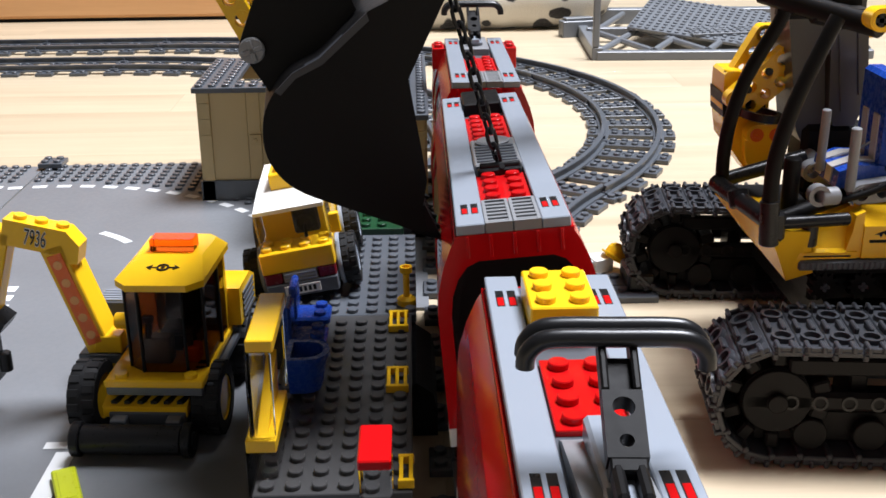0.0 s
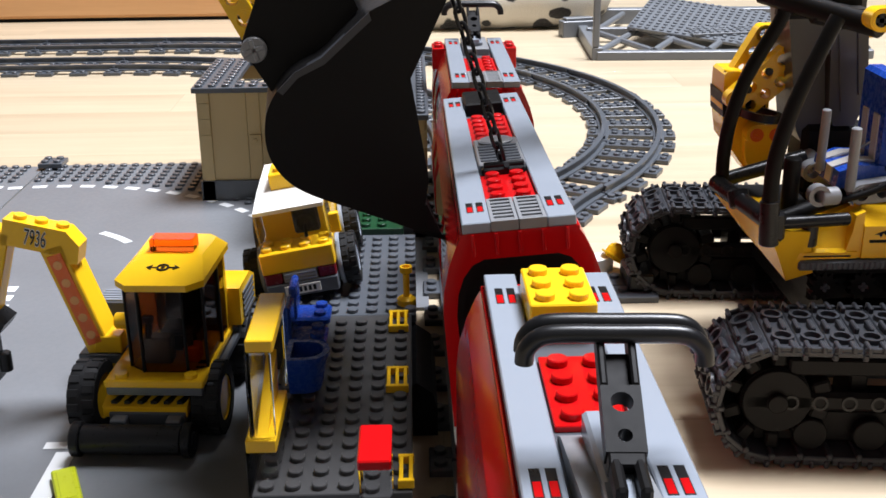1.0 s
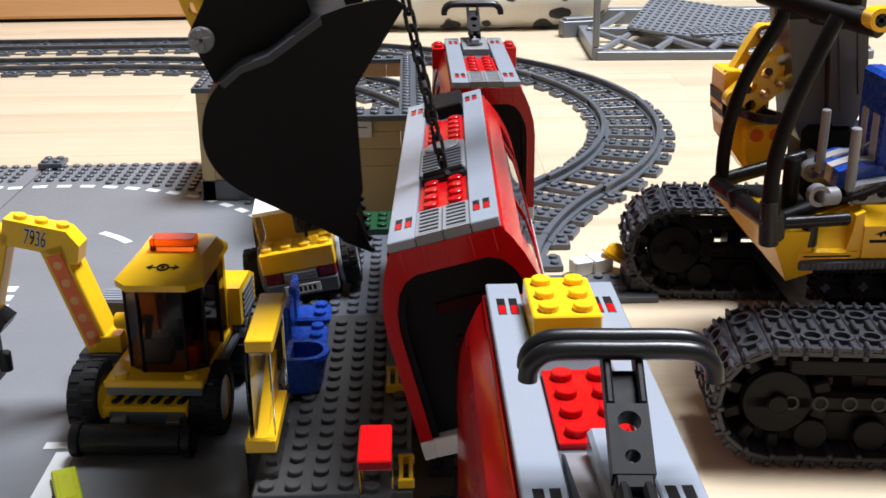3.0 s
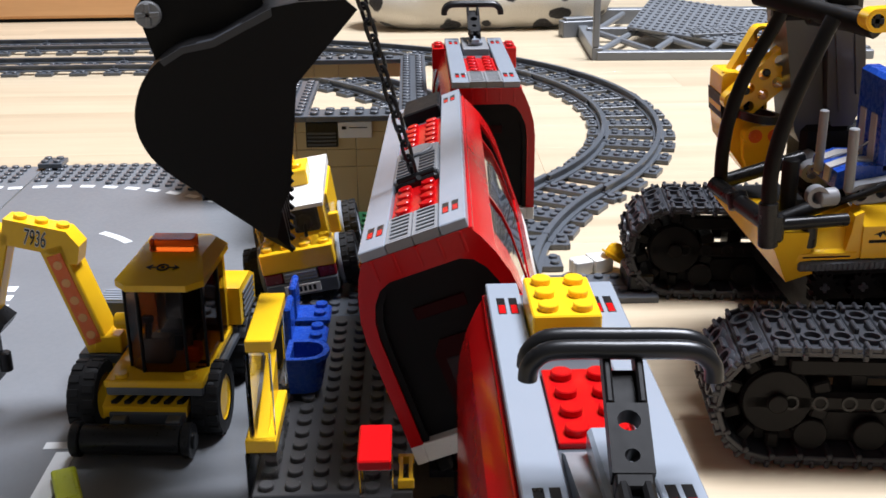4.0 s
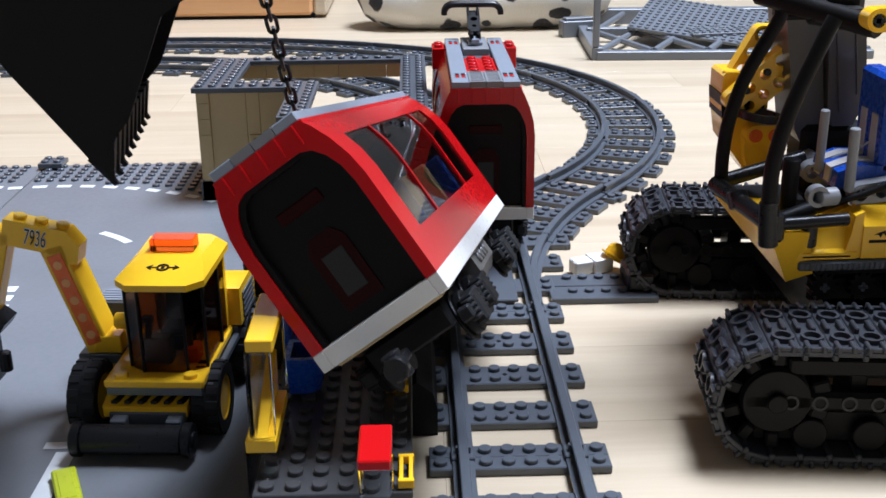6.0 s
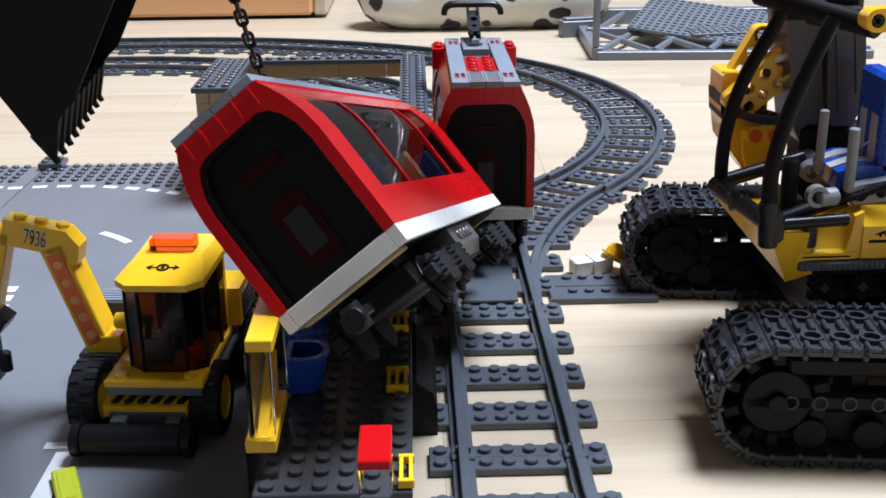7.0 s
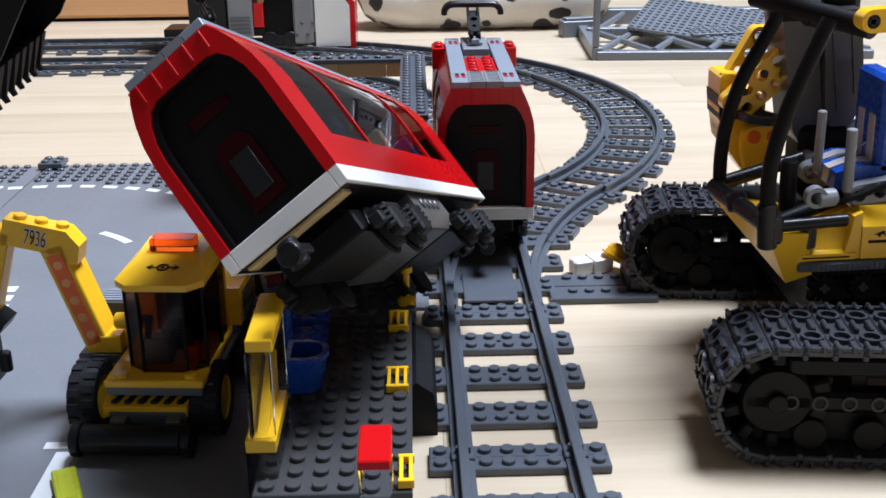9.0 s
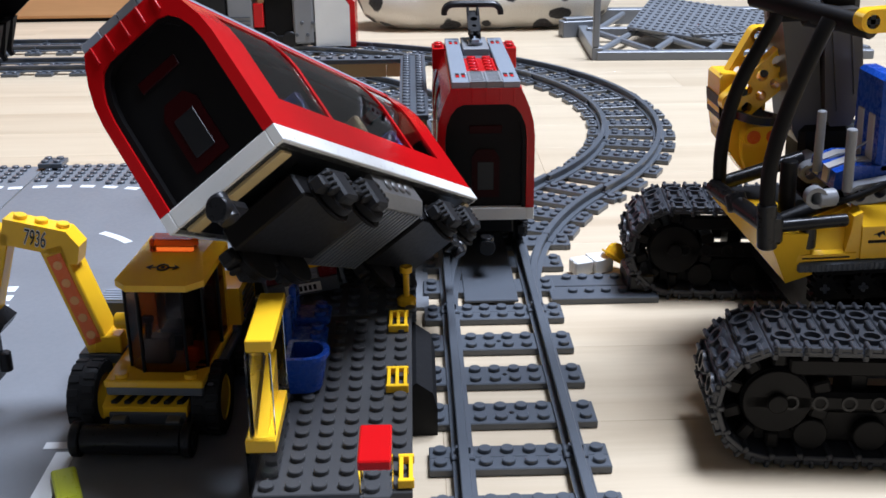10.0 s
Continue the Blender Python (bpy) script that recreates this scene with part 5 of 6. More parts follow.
    # seat and levers
    s = part("driver_seat", Geo().prism([(14.6, 11.1), (14.7, 11.9), (15.6, 12.2), (19.5, 12.0), (19.5, 11.0)], 6.6, 9.8), BLUE, d, "blue driver's seat with grey liftarms", at(0.55, 0, -0.25))
    part("seat_stripe", Geo().prism([(14.55, 11.2), (14.6, 11.95), (15.6, 12.28), (17.0, 12.22), (17.0, 11.3)], 7.3, 8.0), STRIPEGREY, s)
    part("seat_stripe", Geo().prism([(14.55, 11.2), (14.6, 11.95), (15.6, 12.28), (17.0, 12.22), (17.0, 11.3)], 8.6, 9.3), STRIPEGREY, s)
    part("seat_back", Geo().box(16.6, 6.6, 11.7, 17.6, 9.9, 16.3, 0.2), BLUE, s)
    for y in (7.3, 8.6):
        part("seat_stripe", Geo().box(16.54, y, 12.2, 16.7, y + 0.7, 14.4, 0.04), STRIPEGREY, s)
    part("armrest", liftarm((15.6, 6.2, 11.0), (18.4, 6.2, 11.4), 1.0, 0.7), STEEL, s)
    part("armrest", liftarm((14.6, 9.9, 11.0), (18.4, 9.9, 11.8), 1.0, 0.7), STEEL, s)
    part("lever", Geo().rod((15.0, 8.4, 11.2), (15.05, 8.4, 14.2), 0.22), STEEL, d)
    part("lever", Geo().rod((15.6, 6.0, 10.9), (15.6, 6.0, 13.9), 0.24), STEEL, d)
    part("axle_joiner", Geo().rod((13.9, 5.2, 10.9), (14.8, 5.4, 10.9), 0.42, 16).lathe([(0.5, -0.25), (0.5, 0.25), (0.3, 0.25), (0.3, -0.25)], 16, Matrix.Translation((13.85, 5.2, 11.0)) @ Matrix.Rotation(radians(90), 4, "X")), STEEL, d)
    # grey motor housings
    part("boom_mast", Geo().box(16.0, 12.6, 8.0, 18.2, 14.2, 24.4, 0.4), MATTBLACK, d)
    part("motor_housing", Geo().prism([(13.9, 18.6), (15.7, 18.6), (16.4, 12.2), (15.9, 11.6), (15.2, 11.7), (14.9, 12.3)], 11.9, 15.0), HOUSING, d, "dark grey motor housing")
    part("motor_housing", Geo().prism([(15.9, 18.4), (17.7, 18.4), (18.2, 13.9), (17.6, 12.6), (16.6, 12.6), (16.3, 13.2)], 11.4, 13.6), HOUSING, d)
    part("motor_foot", Geo().box(15.2, 11.6, 9.0, 18.6, 14.0, 12.6, 0.3), MATTBLACK, d)
    part("motor_rib", Geo().prism([(16.25, 17.8), (16.4, 17.8), (17.0, 13.4), (16.85, 13.4)], 11.3, 11.5).prism([(17.2, 17.8), (17.35, 17.8), (17.8, 14.2), (17.65, 14.2)], 11.3, 11.5), HOUSING, d)
    part("gear", Geo().lathe([(0.9, 0), (1.1, 0.15), (1.1, 0.6), (0.9, 0.75)], 18, Matrix.Translation((15.6, 11.5, 10.2)) @ Matrix.Rotation(radians(60), 4, "Y")), STEEL, d)
    # boom foot: yellow panels and arms
    part("boom_panel", Geo().prism([(10.95, 13.2), (10.95, 15.05), (11.1, 15.2), (11.9, 15.2), (12.4, 14.2), (13.4, 13.9), (13.4, 13.0)], 14.2, 16.6).rod((11.45, 14.6, 15.1), (11.45, 14.6, 15.28), 0.42, 16), YELLOW, d, m=at(0.75, 0, -0.35))
    part("boom_band", Geo().prism([(10.9, 14.1), (12.3, 13.8), (13.2, 13.6), (13.2, 12.85), (11.0, 12.85)], 14.1, 16.7), MATTBLACK, d, m=at(0.75, 0, -0.35))
    part("boom_panel", Geo().prism([(11.0, 12.83), (12.4, 12.83), (13.9, 10.7), (13.9, 9.8), (12.6, 9.7), (11.2, 11.6)], 14.2, 16.4), YELLOW, d, m=at(0.75, 0, -0.35))
    part("boom_cheek", liftarm((11.75, 13.5, 13.9), (14.75, 13.5, 16.65), 1.0, 0.8), YELLOW, d, m=at(0.3, 0, -0.3))
    part("boom_cheek", liftarm((12.6, 13.7, 13.6), (15.4, 13.7, 16.0), 0.95, 0.8), YELLOW, d, "second yellow beam with pin holes", m=at(0.3, 0, -0.3))
    part("boom_arm", liftarm((11.6, 15.4, 14.3), (13.1, 15.4, 17.0), 0.95, 0.9), YELLOW, d, m=at(0.75, 0, -0.35))
    part("boom_arm", liftarm((13.1, 15.4, 17.0), (19.0, 15.4, 17.2), 0.9, 0.9), YELLOW, d, m=at(0.75, 0, -0.35))
    part("boom_block", Geo().box(13.4, 15.4, 13.9, 16.0, 16.6, 15.0, 0.1), YELLOW, d, m=at(0.75, 0, -0.35))
    part("pin", Geo().rod((14.0, 14.6, 15.3), (15.2, 14.6, 15.3), 0.24, 12), BLUE, d, m=at(0.75, 0, -0.35))
    # Black discs added to read as the beam's dark holes.
    for k in range(3):
        part("pin", Geo().rod((12.35 + 1.0 * k, 13.0, 14.45 + 0.92 * k), (12.35 + 1.0 * k, 13.3, 14.45 + 0.92 * k), 0.2, 12), BLACK, d, m=at(0.3, 0, -0.3))
    part("boom_pulley", Geo().lathe([(1.08, -0.2), (1.08, 0.2), (0.8, 0.2), (0.8, -0.2), (1.08, -0.2)], 26, Matrix.Translation((13.1, 13.0, 13.15)) @ Matrix.Rotation(radians(8), 4, "Y"), close=False), BLACK, d, m=at(0.3, 0, -0.3))
    part("boom_foot", Geo().prism([(12.5, 11.9), (14.4, 11.9), (14.1, 10.6), (13.8, 9.7), (13.0, 9.7), (12.6, 10.8)], 13.5, 14.1), YELLOW, d, m=at(0.3, 0, -0.3))
    part("boom_foot", liftarm((12.95, 13.4, 12.1), (13.95, 13.4, 12.1), 1.05, 0.9, holes=False), YELLOW, d, m=at(0.3, 0, -0.3))
    # Orange discs carry the shade of round holes in the yellow foot.
    for x in (12.95, 13.95):
        part("pin_hole", Geo().lathe([(0.36, 0), (0.36, 0.06), (0.02, 0.05)], 16, Matrix.Translation((x, 12.95, 12.1)) @ Matrix.Rotation(radians(90), 4, "X"), close=False), ORANGE, d, m=at(0.3, 0, -0.3))
    part("engine_cover", Geo().box(21, 6, 7.9, 27, 17, 9.8, 0.3), YELLOW, d)
    return d


upper = superstructure()

# bucket: curved shell between two cheeks, with teeth; origin at the bend of its mouth
def rounded(pts, n=4):
    """A smooth open curve through the points."""
    out = []
    for i in range(len(pts) - 1):
        p0, p1, p2, p3 = (Vector(pts[max(0, min(len(pts) - 1, i + k))]) for k in (-1, 0, 1, 2))
        for k in range(n):
            u = k / n
            out.append(tuple(0.5 * ((2 * p1) + (p2 - p0) * u + (2 * p0 - 5 * p1 + 4 * p2 - p3) * u * u + (3 * p1 - p0 - 3 * p2 + p3) * u ** 3)))
    return out + [tuple(pts[-1])]


BACK = rounded([(-0.7, 2.85), (-1.8, 2.35), (-2.9, 1.84), (-4.0, 1.65), (-4.85, 1.2), (-5.6, 0.4), (-6.0, -0.8), (-5.85, -1.9), (-5.2, -2.9), (-3.7, -4.15), (-2.3, -5.3), (-1.65, -5.85)])
CHEEK = [(-0.55, -4.0), (0.0, 0.0), (2.42, 2.6), (2.0, 3.0), (0.3, 3.0)] + BACK + [(-1.2, -5.3)]
WB = 11.5


def bucket():
    b = part("bucket", Geo().prism(CHEEK, 0, 0.28), MATTBLACK, excavator, "black digging bucket with teeth along its lip", smooth=0)
    back = [(0.3, 3.0)] + BACK
    inn = []
    for i, p in enumerate(back):
        c = Vector((-2.4, -1.2))
        v = (Vector(p) - c)
        inn.append(tuple(c + v * (1 - 0.3 / v.length)))
    part("far_cheek", Geo().prism(CHEEK, WB - 0.28, WB), MATTBLACK, b, smooth=0)
    part("shell", Geo().band(back, inn, 0.05, WB - 0.05), MATTBLACK, b, smooth=60)
    root = [(-0.95, -4.95), (-1.35, -5.1), (-1.8, -5.85), (-1.25, -6.0)]
    tooth = [(-0.75, -6.5), (-0.85, -6.62), (-0.72, -6.74), (-0.58, -6.62)]
    pts = [(x, y, z) for y in (0.0, 0.8) for x, z in root] + [(x, y, z) for y in (0.3, 0.5) for x, z in tooth]
    faces = [(0, 1, 2, 3), (4, 7, 6, 5), (0, 4, 5, 1), (8, 11, 10, 9), (12, 13, 14, 15), (8, 9, 13, 12), (9, 10, 14, 13), (10, 11, 15, 14), (11, 8, 12, 15)]
    faces += [(0, 3, 11, 8), (3, 2, 10, 11), (2, 1, 9, 10), (4, 12, 15, 7), (7, 15, 14, 6), (6, 14, 13, 5), (0, 8, 12, 4), (1, 5, 13, 9)]
    me = Geo().add(pts, faces).mesh("tooth", MATTBLACK, 0)
    for k in range(9):
        part("tooth", me, MATTBLACK, b, m=at(0, 0.05 + (WB - 0.9) * k / 8, 0))
    # Rib in a lighter black than the cheek, painting in its sheen.
    part("cheek_rib", Geo().band([(-4.85, 1.2), (-4.0, 1.65), (-2.9, 1.84), (-1.8, 2.35), (-0.7, 2.85)], [(-4.7, 1.0), (-3.95, 1.42), (-2.85, 1.58), (-1.75, 2.08), (-0.7, 2.55)], -0.16, 0.3), RUBBER2, b)
    part("mount", Geo().prism([(-5.7, 2.9), (-5.2, 0.9), (-4.0, 1.6), (-2.6, 1.9), (-1.0, 2.8), (-1.2, 4.8), (-4.2, 4.8)], WB / 2 - 2.9, WB / 2 - 2.0), MATTBLACK, b).matrix_basis = at(0, -1.2, 0)
    part("mount", Geo().prism([(-5.7, 2.9), (-5.2, 0.9), (-4.0, 1.6), (-2.6, 1.9), (-1.0, 2.8), (-1.2, 4.8), (-4.2, 4.8)], WB / 2 + 2.0, WB / 2 + 2.9), MATTBLACK, b)
    for x, z in ((-5.25, 2.65), (-3.2, 4.5)):
        g = Geo().rod((x, WB / 2 - 4.35, z), (x, WB / 2 + 3.0, z), 0.5, 18).box(x - 0.42, WB / 2 - 4.42, z - 0.1, x + 0.42, WB / 2 - 4.3, z + 0.1, 0.03).box(x - 0.1, WB / 2 - 4.42, z - 0.42, x + 0.1, WB / 2 - 4.3, z + 0.42, 0.03)
        part("pin", g, STEEL, b)
    return b


the_bucket = bucket()
# dipper stick from the bucket's pin up to the elbow; it swings with the bucket
stick = part("dipper_stick", liftarm((-5.2, WB / 2 - 2.0, 2.7), (-7.2, WB / 2 - 2.0, 14.5), 0.95, 0.9), YELLOW, excavator, "yellow beams of the dipper stick")
part("stick_beam", liftarm((-5.2, WB / 2 + 1.6, 2.7), (-7.2, WB / 2 + 1.6, 14.5), 0.95, 0.9), YELLOW, stick)
part("stick_link", liftarm((-4.2, WB / 2 - 0.2, 4.4), (-6.4, WB / 2 - 0.2, 14.0), 0.95, 0.9), YELLOW, stick)
# boom from the carriage to the elbow; origin at its foot, lies along its own -x
BOOM_L = 27.0
boom = part("boom", liftarm((0, -1.6, 0), (-BOOM_L, -1.6, 0), 2.0, 1.0), YELLOW, excavator, "yellow boom beams over the train")
part("boom_beam", liftarm((0, 1.6, 0), (-BOOM_L, 1.6, 0), 2.0, 1.0), YELLOW, boom)
part("boom_actuator", Geo().rod((-2, 0, -1.4), (-14, 0, -0.6), 0.7).rod((-14, 0, -0.6), (-20, 0, -0.2), 0.4), STEEL, boom)


# ---- lying toy figure, loose plates ----
def toy_figure():
    g = Geo()
    g.box(-1.5, -0.5, 0.05, -0.25, 0.0, 1.0, 0.1).box(-1.5, 0.08, 0.05, -0.25, 0.6, 1.0, 0.1)
    g.prism([(-0.2, -0.75), (1.1, -0.55), (1.1, 0.6), (-0.2, 0.8)], 0.15, 1.0, "z")
    solid("toy_figure", g, WHITE, "white toy figure lying on the floor beside the crawler", "toy figure", m=at(6.9, 23.4, 0.0, 0, 0, 18))
    # The figure's yellow head with its cap brim, as a separate object.
    h = Geo().lathe([(0.3, 0.0), (0.62, 0.06), (0.7, 0.3), (0.7, 0.62), (0.6, 0.9), (0.4, 1.08), (0.12, 1.16)], 20, Matrix.Rotation(radians(65), 4, "Y"))
    h.lathe([(0.6, 0.2), (0.92, 0.22), (0.92, 0.32), (0.6, 0.36)], 20, Matrix.Rotation(radians(65), 4, "Y"), close=False)
    solid("yellow_round_brick", h, YELLOW, "round yellow head of the white toy figure, with a brim", "toy brick", m=at(8.1, 23.5, 0.75, 0, -30, 25))


toy_figure()


# ---- far things ----
def wooden_chest():
    t = thing("wooden_chest", at(-68.6, 131.2, 0), "low orange-brown pine chest standing on the floor", "furniture")
    # Black fill draws the shaded gap below the front board.
    part("plinth", Geo().box(-49, 0.6, -0.2, 49, 50, 0.5, 0.1), MATTBLACK, t)
    part("front_board", Geo().box(-50, 0, 0.5, 49.0, 2.4, 46, 0.5), CHESTWOOD, t)
    part("side_board", Geo().box(49.05, 0.2, 0.5, 51.2, 50, 46, 0.4), BEECH, t)
    part("top_board", Geo().box(-52, -1, 46.1, 52, 50, 48.5, 0.5), CHESTWOOD, t)


def plush_dog():
    """A lying plush roll: lumpy body and a paw."""
    g = Geo()
    rings, n = 26, 28
    pts, faces = [], []
    for i in range(rings + 1):
        u = i / rings
        r = 6.2 * (1 - abs(2 * u - 1) ** 5) ** 0.5
        for k in range(n):
            a = 2 * math.pi * k / n
            x = -19 + 38 * u
            w = 1 + 0.09 * noise.noise(Vector((x * 0.16, math.cos(a) * 1.2, math.sin(a) * 1.2)))
            dip = 1 - 0.08 * math.exp(-((x + 9.2) / 0.5) ** 2) - 0.07 * math.exp(-((x - 4) / 0.6) ** 2)
            pts.append((x, r * w * dip * math.cos(a), max(0.1, 5.0 + r * 0.85 * w * dip * math.sin(a))))
    for i in range(rings):
        for k in range(n):
            e = (k + 1) % n
            faces.append((i * n + k, i * n + e, (i + 1) * n + e, (i + 1) * n + k))
    g.add(pts, faces)
    solid("plush_cushion", g, PLUSH, "white plush roll with black spots lying on the floor", "soft toy", m=at(6.3, 122.2, -0.3))


def truss():
    """Grey lattice frame standing aslant, with a studded plate on it."""
    t = thing("lattice_frame", at(18.3, 93.8, 0, 0, 0, -2.5), "light grey plastic lattice frame with studded plates on the floor", "toy part")
    part("bottom_beam", Geo().box(0, 0, 0, 34, 1.4, 1.1, 0.1), MIDGREY, t)
    part("side_beam", Geo().box(-0.6, 0.2, 0, 0.7, 30, 1.6, 0.1).box(-0.5, 0.2, 1.6, 0.3, 1.2, 9.0, 0.1), MIDGREY, t)
    part("back_beam", Geo().box(0, 28, 0, 34, 30, 2.2, 0.1), MIDGREY, t)
    for k in range(5):
        x = 0.6 + 6.7 * k
        for a, b in (((x, 1.2), (x + 6.3, 13.0)), ((x + 6.3, 1.2), (x, 13.0)), ((x, 13.0), (x + 6.3, 27.5))):
            g = Geo().rod((a[0], a[1], 1.0), (b[0], b[1], 1.6), 0.42, 8)
            part("lattice_bar", g, MIDGREY, t)
        part("cross_beam", Geo().box(x - 0.5, 12.5, 0.9, x + 7, 13.6, 2.0, 0.1), MIDGREY, t)
    m = Matrix.Translation((5.0, 10.0, 2.2)) @ Matrix.Rotation(radians(13), 4, "X") @ Matrix.Rotation(radians(-24), 4, "Z")
    g = Geo().box(0, 0, 0, 18, 12, 0.4, 0.05, m)
    for i in range(18):
        for j in range(12):
            g.stud(0.5 + i, 0.5 + j, 0.4, 8, m)
    part("studded_plate", g, MIDGREY, t)
    m = Matrix.Translation((13.0, 6.0, 1.8)) @ Matrix.Rotation(radians(4), 4, "X") @ Matrix.Rotation(radians(8), 4, "Z")
    g = Geo().box(0, 0, 0, 16, 8, 0.4, 0.05, m)
    for i in range(16):
        for j in range(8):
            g.stud(0.5 + i, 0.5 + j, 0.4, 8, m)
    part("studded_plate", g, MIDGREY, t)
    solid("loose_beam", Geo().box(0, 0, 0, 5, 2, 2.2, 0.1).box(0.5, 0.3, 2.2, 4.5, 1.7, 2.6, 0.05), MIDGREY, "light grey loose plastic beam on the floor", "toy part", m=at(16.3, 110.5, 0, 0, 0, 12))


def express():
    """The second train: white nose with red roof, grey and black middle, dark bogies; its front end at x = 0."""
    t = thing("second_train", at(-110, 104, 0), "grey, white and red toy locomotive on the far track", "toy train")
    part("underframe", Geo().box(-24, -2.4, 2.4, -0.8, 2.4, 3.4, 0.1), BLACK, t)
    part("white_nose", Geo().prism([(-4.6, 1.1), (-4.6, 8.2), (-1.6, 8.2), (-0.2, 6.4), (-0.2, 1.1)], -3.0, 3.0), WHITE, t)
    part("red_front", Geo().prism([(-0.2, 1.0), (-0.2, 6.2), (-1.5, 8.1), (-1.0, 8.3), (0.5, 6.6), (0.5, 1.0)], -3.0, 3.0), RED, t)
    part("roof", Geo().box(-24, -2.9, 8.2, -1.2, 2.9, 12.5, 0.5), RED, t, "red upper body")
    part("white_band", Geo().box(-24, -3.0, 7.6, -4.6, 3.0, 8.2, 0.05), WHITE, t)
    part("grey_side_tank", Geo().box(-7.4, -3.0, 1.4, -4.7, 3.0, 7.6, 0.25), STEEL, t)
    for k in range(4):
        part("bolt", Geo().rod((-7.0 + 0.7 * k, -3.12, 2.6 + (k % 2) * 1.5), (-7.0 + 0.7 * k, -2.95, 2.6 + (k % 2) * 1.5), 0.25, 8), DARKGREY, t)
    part("dark_doorway", Geo().box(-11.0, -2.6, 1.3, -7.5, 2.6, 7.6, 0.1), MATTBLACK, t)
    part("red_block", Geo().box(-12.4, -3.0, 3.6, -11.1, 3.0, 6.6, 0.1), RED, t)
    part("grey_vent_block", Geo().box(-15.6, -3.0, 2.4, -12.5, 3.0, 7.6, 0.1), STEEL, t)
    for k in range(5):
        part("vent_slat", Geo().box(-15.3, -3.1, 2.8 + 0.5 * k, -12.8, -2.98, 3.0 + 0.5 * k, 0.02), DARKGREY, t)
    for x in (-18.6, -9.2, -3.2):
        bg = part("bogie", Geo().box(x - 2.3, -2.7, 1.2, x + 2.3, 2.7, 2.6, 0.2), BLACK, t)
        for dx in (-1.3, 1.3):
            for ya, yb in ((-2.9, -2.4), (2.4, 2.9)):
                part("wheel", Geo().rod((x + dx, ya, 2.0), (x + dx, yb, 2.0), 1.0, 16), BLACK, bg)
    part("dark_bogie_block", Geo().box(-20.6, -3.0, 1.3, -15.7, 3.0, 7.6, 0.3), BLACK, t)
    return t


wooden_chest()
plush_dog()
truss()
second_train = express()


# ---- floor staves, laid along x ----
def staves():
    fl = bpy.data.objects["floor"]
    rnd = random.Random(11)
    lengths = (46.0, 54.0, 60.0)
    meshes = [Geo().box(-l / 2 + 0.008, -4.112, -1.4, l / 2 - 0.008, 4.112, 0, 0.018).mesh("stave", BEECH, 0) for l in lengths]
    y = -70.0
    while y < 190:
        x = -135.0 - rnd.random() * 40
        while x < 140:
            k = rnd.randrange(3)
            part("stave", meshes[k], BEECH, fl, m=at(x + lengths[k] / 2, y + 4.13, 0))
            x += lengths[k]
        y += 8.24


staves()


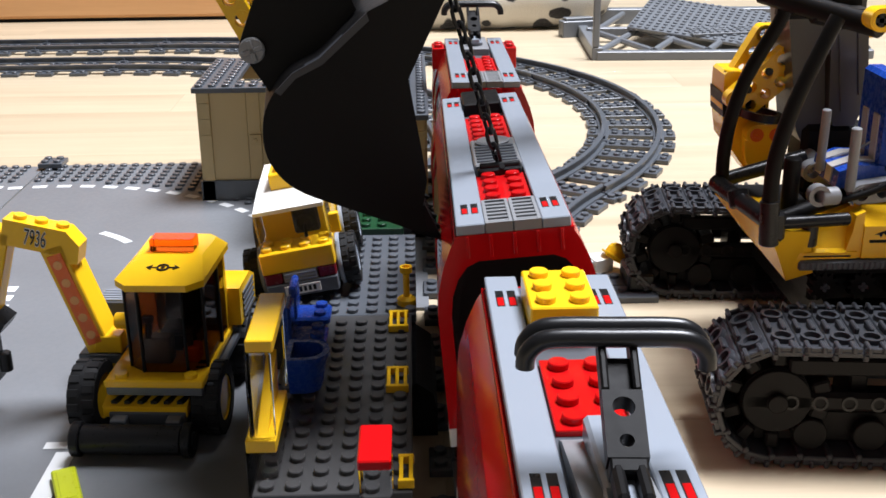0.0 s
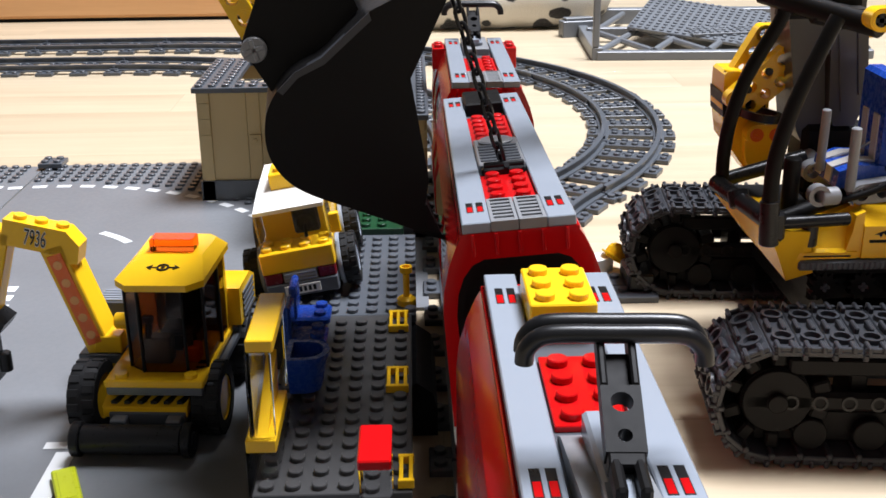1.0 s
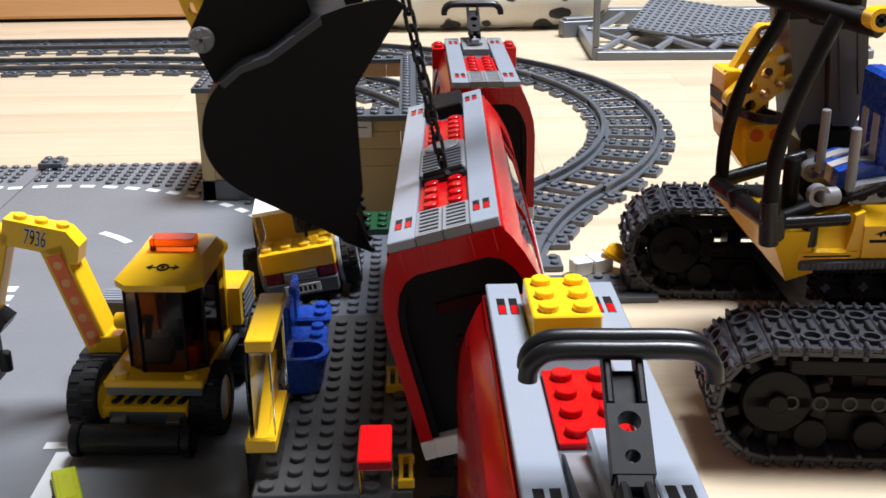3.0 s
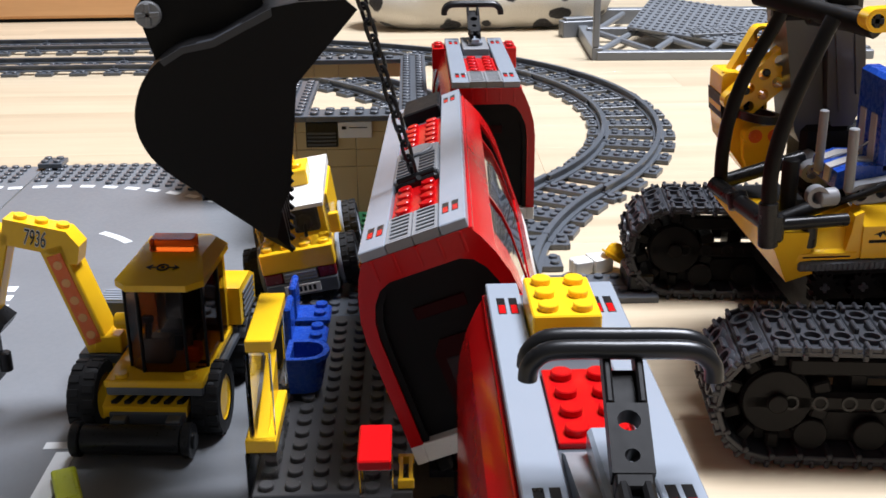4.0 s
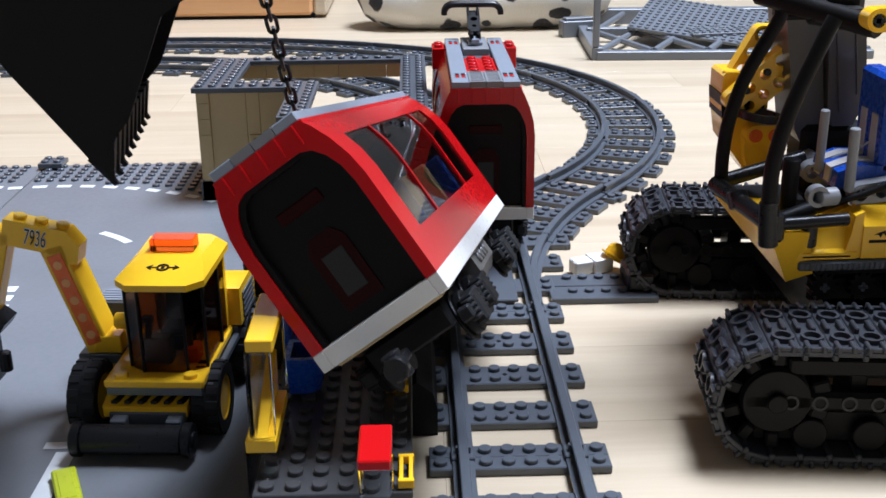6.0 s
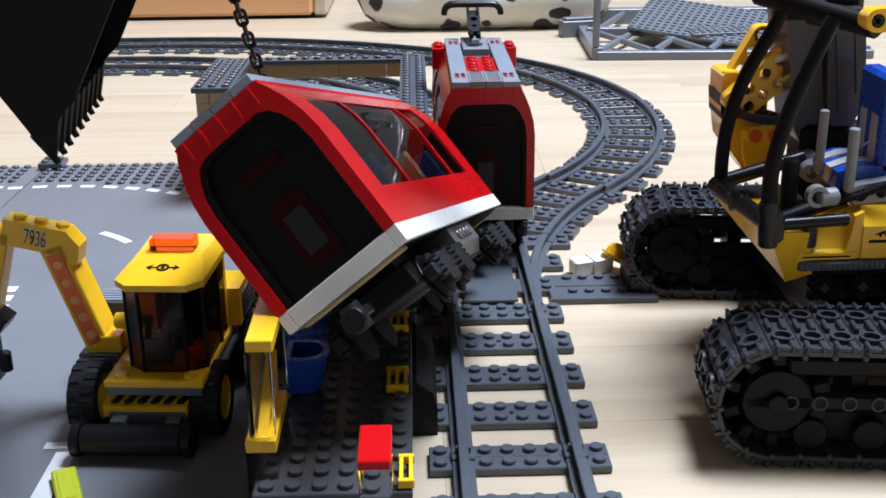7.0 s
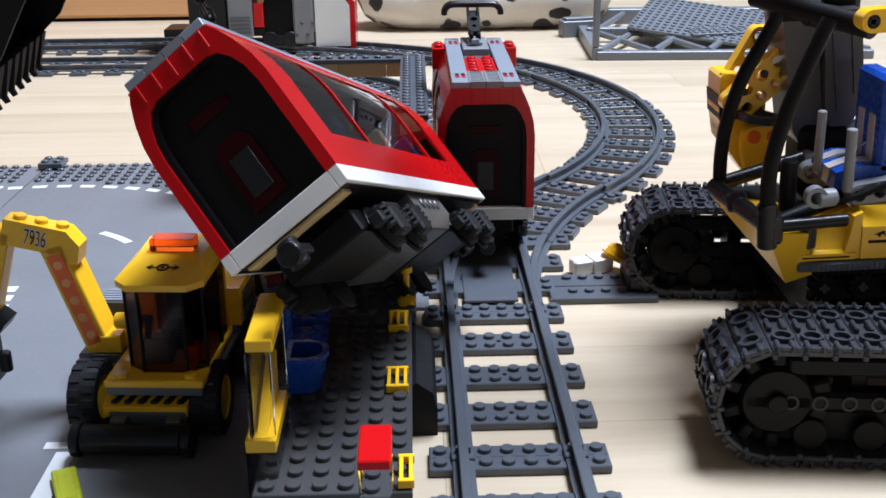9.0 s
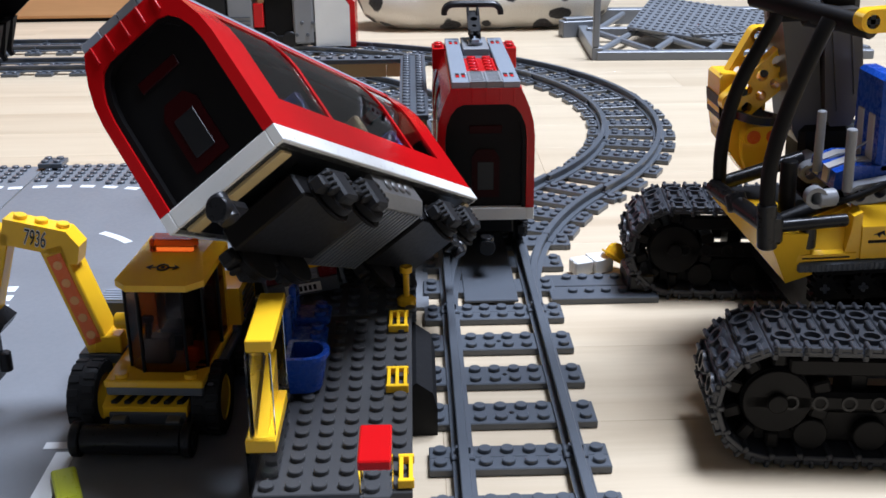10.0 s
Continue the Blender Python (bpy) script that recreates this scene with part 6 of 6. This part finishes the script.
# ---- what moves ----
def motions():
    lift = [(0, 0.15, 6.13, 0.73, -1.67, -4.62, -0.25), (1.0, 0.25, 6.3, 0.7, -1.75, -4.4, 0.1), (1.2, 0.68, 6.85, 0.61, -2.0, -3.85, 1.2), (1.5, 1.03, 7.35, 0.53, -2.26, -3.33, 2.19), (1.8, 0.46, 6.55, 0.66, -1.9, -4.2, 0.6), (2.1, 0.1, 6.2, 0.7, -1.65, -4.9, -0.4),
            (2.5, -0.11, 6.32, 0.61, -1.54, -7.18, -1.36), (2.7, 0.0, 6.05, 0.75, -1.35, -10.6, -1.6), (3.8, -0.03, 5.97, 1.01, -1.23, -18.46, -1.44),
            (4.1, -0.09, 6.2, 1.02, -1.2, -20.0, -1.43), (4.5, -0.22, 6.57, 1.15, -0.51, -22.31, -1.34), (4.7, -0.5, 8.0, 1.2, -3.0, -24.9, -3.6), (4.85, -0.62, 7.2, 2.0, -5.3, -27.2, -3.5),
            (5.0, -0.66, 6.73, 2.53, -6.64, -28.66, -3.05), (5.5, -1.21, 6.68, 3.08, -9.73, -33.57, -2.6), (6.1, -1.65, 6.6, 3.75, -13.6, -36.6, -2.0), (6.8, -2.09, 6.5, 4.45, -17.83, -39.13, -1.25),
            (7.5, -2.56, 6.22, 5.12, -21.5, -40.4, -0.3), (8.0, -2.75, 6.2, 5.4, -22.1, -40.4, 0.0), (8.3, -2.8, 6.2, 5.45, -22.3, -40.4, 0.0), (8.5, -3.8, 6.45, 5.95, -25.0, -39.7, -0.3), (9.0, -3.87, 6.5, 6.0, -25.1, -39.6, -0.5), (9.5, -4.86, 6.25, 6.6, -27.83, -39.46, -2.05), (10.0, -5.47, 6.1, 6.96, -29.5, -39.37, -3.0)]
    walk(middle_wagon, [(r[0], at(*r[1:])) for r in lift])
    back = [(0, 0.0), (1.5, 0.25), (2.5, -0.45), (2.7, -0.6), (3.8, -0.65), (4.5, -0.4), (4.6, -0.8), (4.7, -1.75), (4.8, -6.0), (4.9, -13.2), (5.0, -22.0), (5.2, -38.0), (5.6, -52.0), (6.5, -55.0), (10, -55.0)]
    walk(near_wagon, [(t, at(-0.1, -8.3 - LM / 2 + d, 0.15)) for t, d in back])
    walk(yellow_brick, [(t, at(-1.1, -12.9 + d, 12.03 + 0.15)) for t, d in back])
    # bucket: place of its bend along the arm's plane, height, swing
    dig = [(0, -4.56, 17.71, 10.6), (1.0, -4.48, 17.72, 10.5), (1.2, -4.05, 17.8, 10.3), (1.5, -3.6, 17.89, 10.0), (1.8, -4.3, 17.75, 9.8), (2.1, -4.65, 17.66, 9.2), (2.5, -5.14, 17.52, 7.9), (2.7, -5.73, 17.43, 6.4), (3.8, -8.3, 17.63, -4.0), (4.1, -8.85, 17.66, -5.2), (4.5, -9.35, 17.8, -6.5),
           (4.7, -10.41, 18.51, -8.5), (5.0, -11.15, 19.6, -12.6), (5.5, -12.45, 19.9, -17.0), (6.1, -13.5, 20.4, -21.5), (6.8, -14.54, 20.86, -24.8), (7.5, -15.76, 21.5, -26.4), (8.0, -16.36, 21.78, -27.0), (8.3, -16.5, 21.85, -27.1), (8.5, -16.85, 22.4, -27.2),
           (9.0, -17.17, 22.44, -27.3), (9.5, -17.86, 22.89, -27.5), (10.0, -18.29, 23.16, -27.6)]
    rows, chain_rows, boom_rows = [], [], []
    foot = Vector((18.0, 13.0, 24.0))
    wagon_at = {r[0]: at(*r[1:]) for r in lift}
    times = sorted(wagon_at)

    def wagon_pose(t):
        for a, b in zip(times, times[1:]):
            if a <= t <= b:
                return wagon_at[a].lerp(wagon_at[b], (t - a) / (b - a))

    for t, x, z, ang in dig:
        y = -1.07 + 0.1033 * (x + 4.56)
        m = at(x, y, z, 0, -(ang + 6.5), 5.9)
        rows.append((t, m))
        hook = m @ (Vector((2.75, WB / 2 - 3.0, 2.6)) * S)
        low = wagon_pose(t) @ (Vector((0.0, -4.2, 12.7)) * S)
        chain_rows.append((t, Matrix.Translation(low) @ (hook - low).to_track_quat("Z", "Y").to_matrix().to_4x4()))
        elbow = m @ (Vector((-7.2, WB / 2, 14.5)) * S)
        d = (foot * S - elbow)
        turn = d.to_track_quat("X", "Z").to_matrix().to_4x4()
        boom_rows.append((t, Matrix.Translation(foot * S) @ turn))
    walk(the_bucket, rows)
    walk(stick, rows)
    walk(lifting_chain, chain_rows)
    walk(boom, boom_rows)
    # the carriage nods a little under the load
    nod = [(0, 0.0), (2.7, 0.0), (3.8, -0.7), (4.5, -1.1), (4.8, -0.3), (5.0, 0.2), (5.5, -0.3), (6.8, -0.7), (7.5, -1.0), (8.0, -1.3), (9.0, -1.6), (10, -1.7)]
    piv = at(17, 11, 6.5)
    base = at(0.05, 0, -0.2)
    walk(upper, [(t, piv @ pose(0, 0, 0, 0, a, 0) @ piv.inverted() @ base) for t, a in nod])
    run = [(0, -110.0), (7.0, -110.0), (7.3, -82.0), (7.7, -45.0), (7.8, -35.8), (7.9, -26.8), (8.0, -17.8), (8.1, -14.0), (8.2, -12.3), (8.4, -12.1), (10, -12.1)]
    walk(second_train, [(t, at(x, 103.6 if x > -13 else 106.7 if x < -36 else 106.7 - 0.13 * (x + 36), 0)) for t, x in run])


motions()
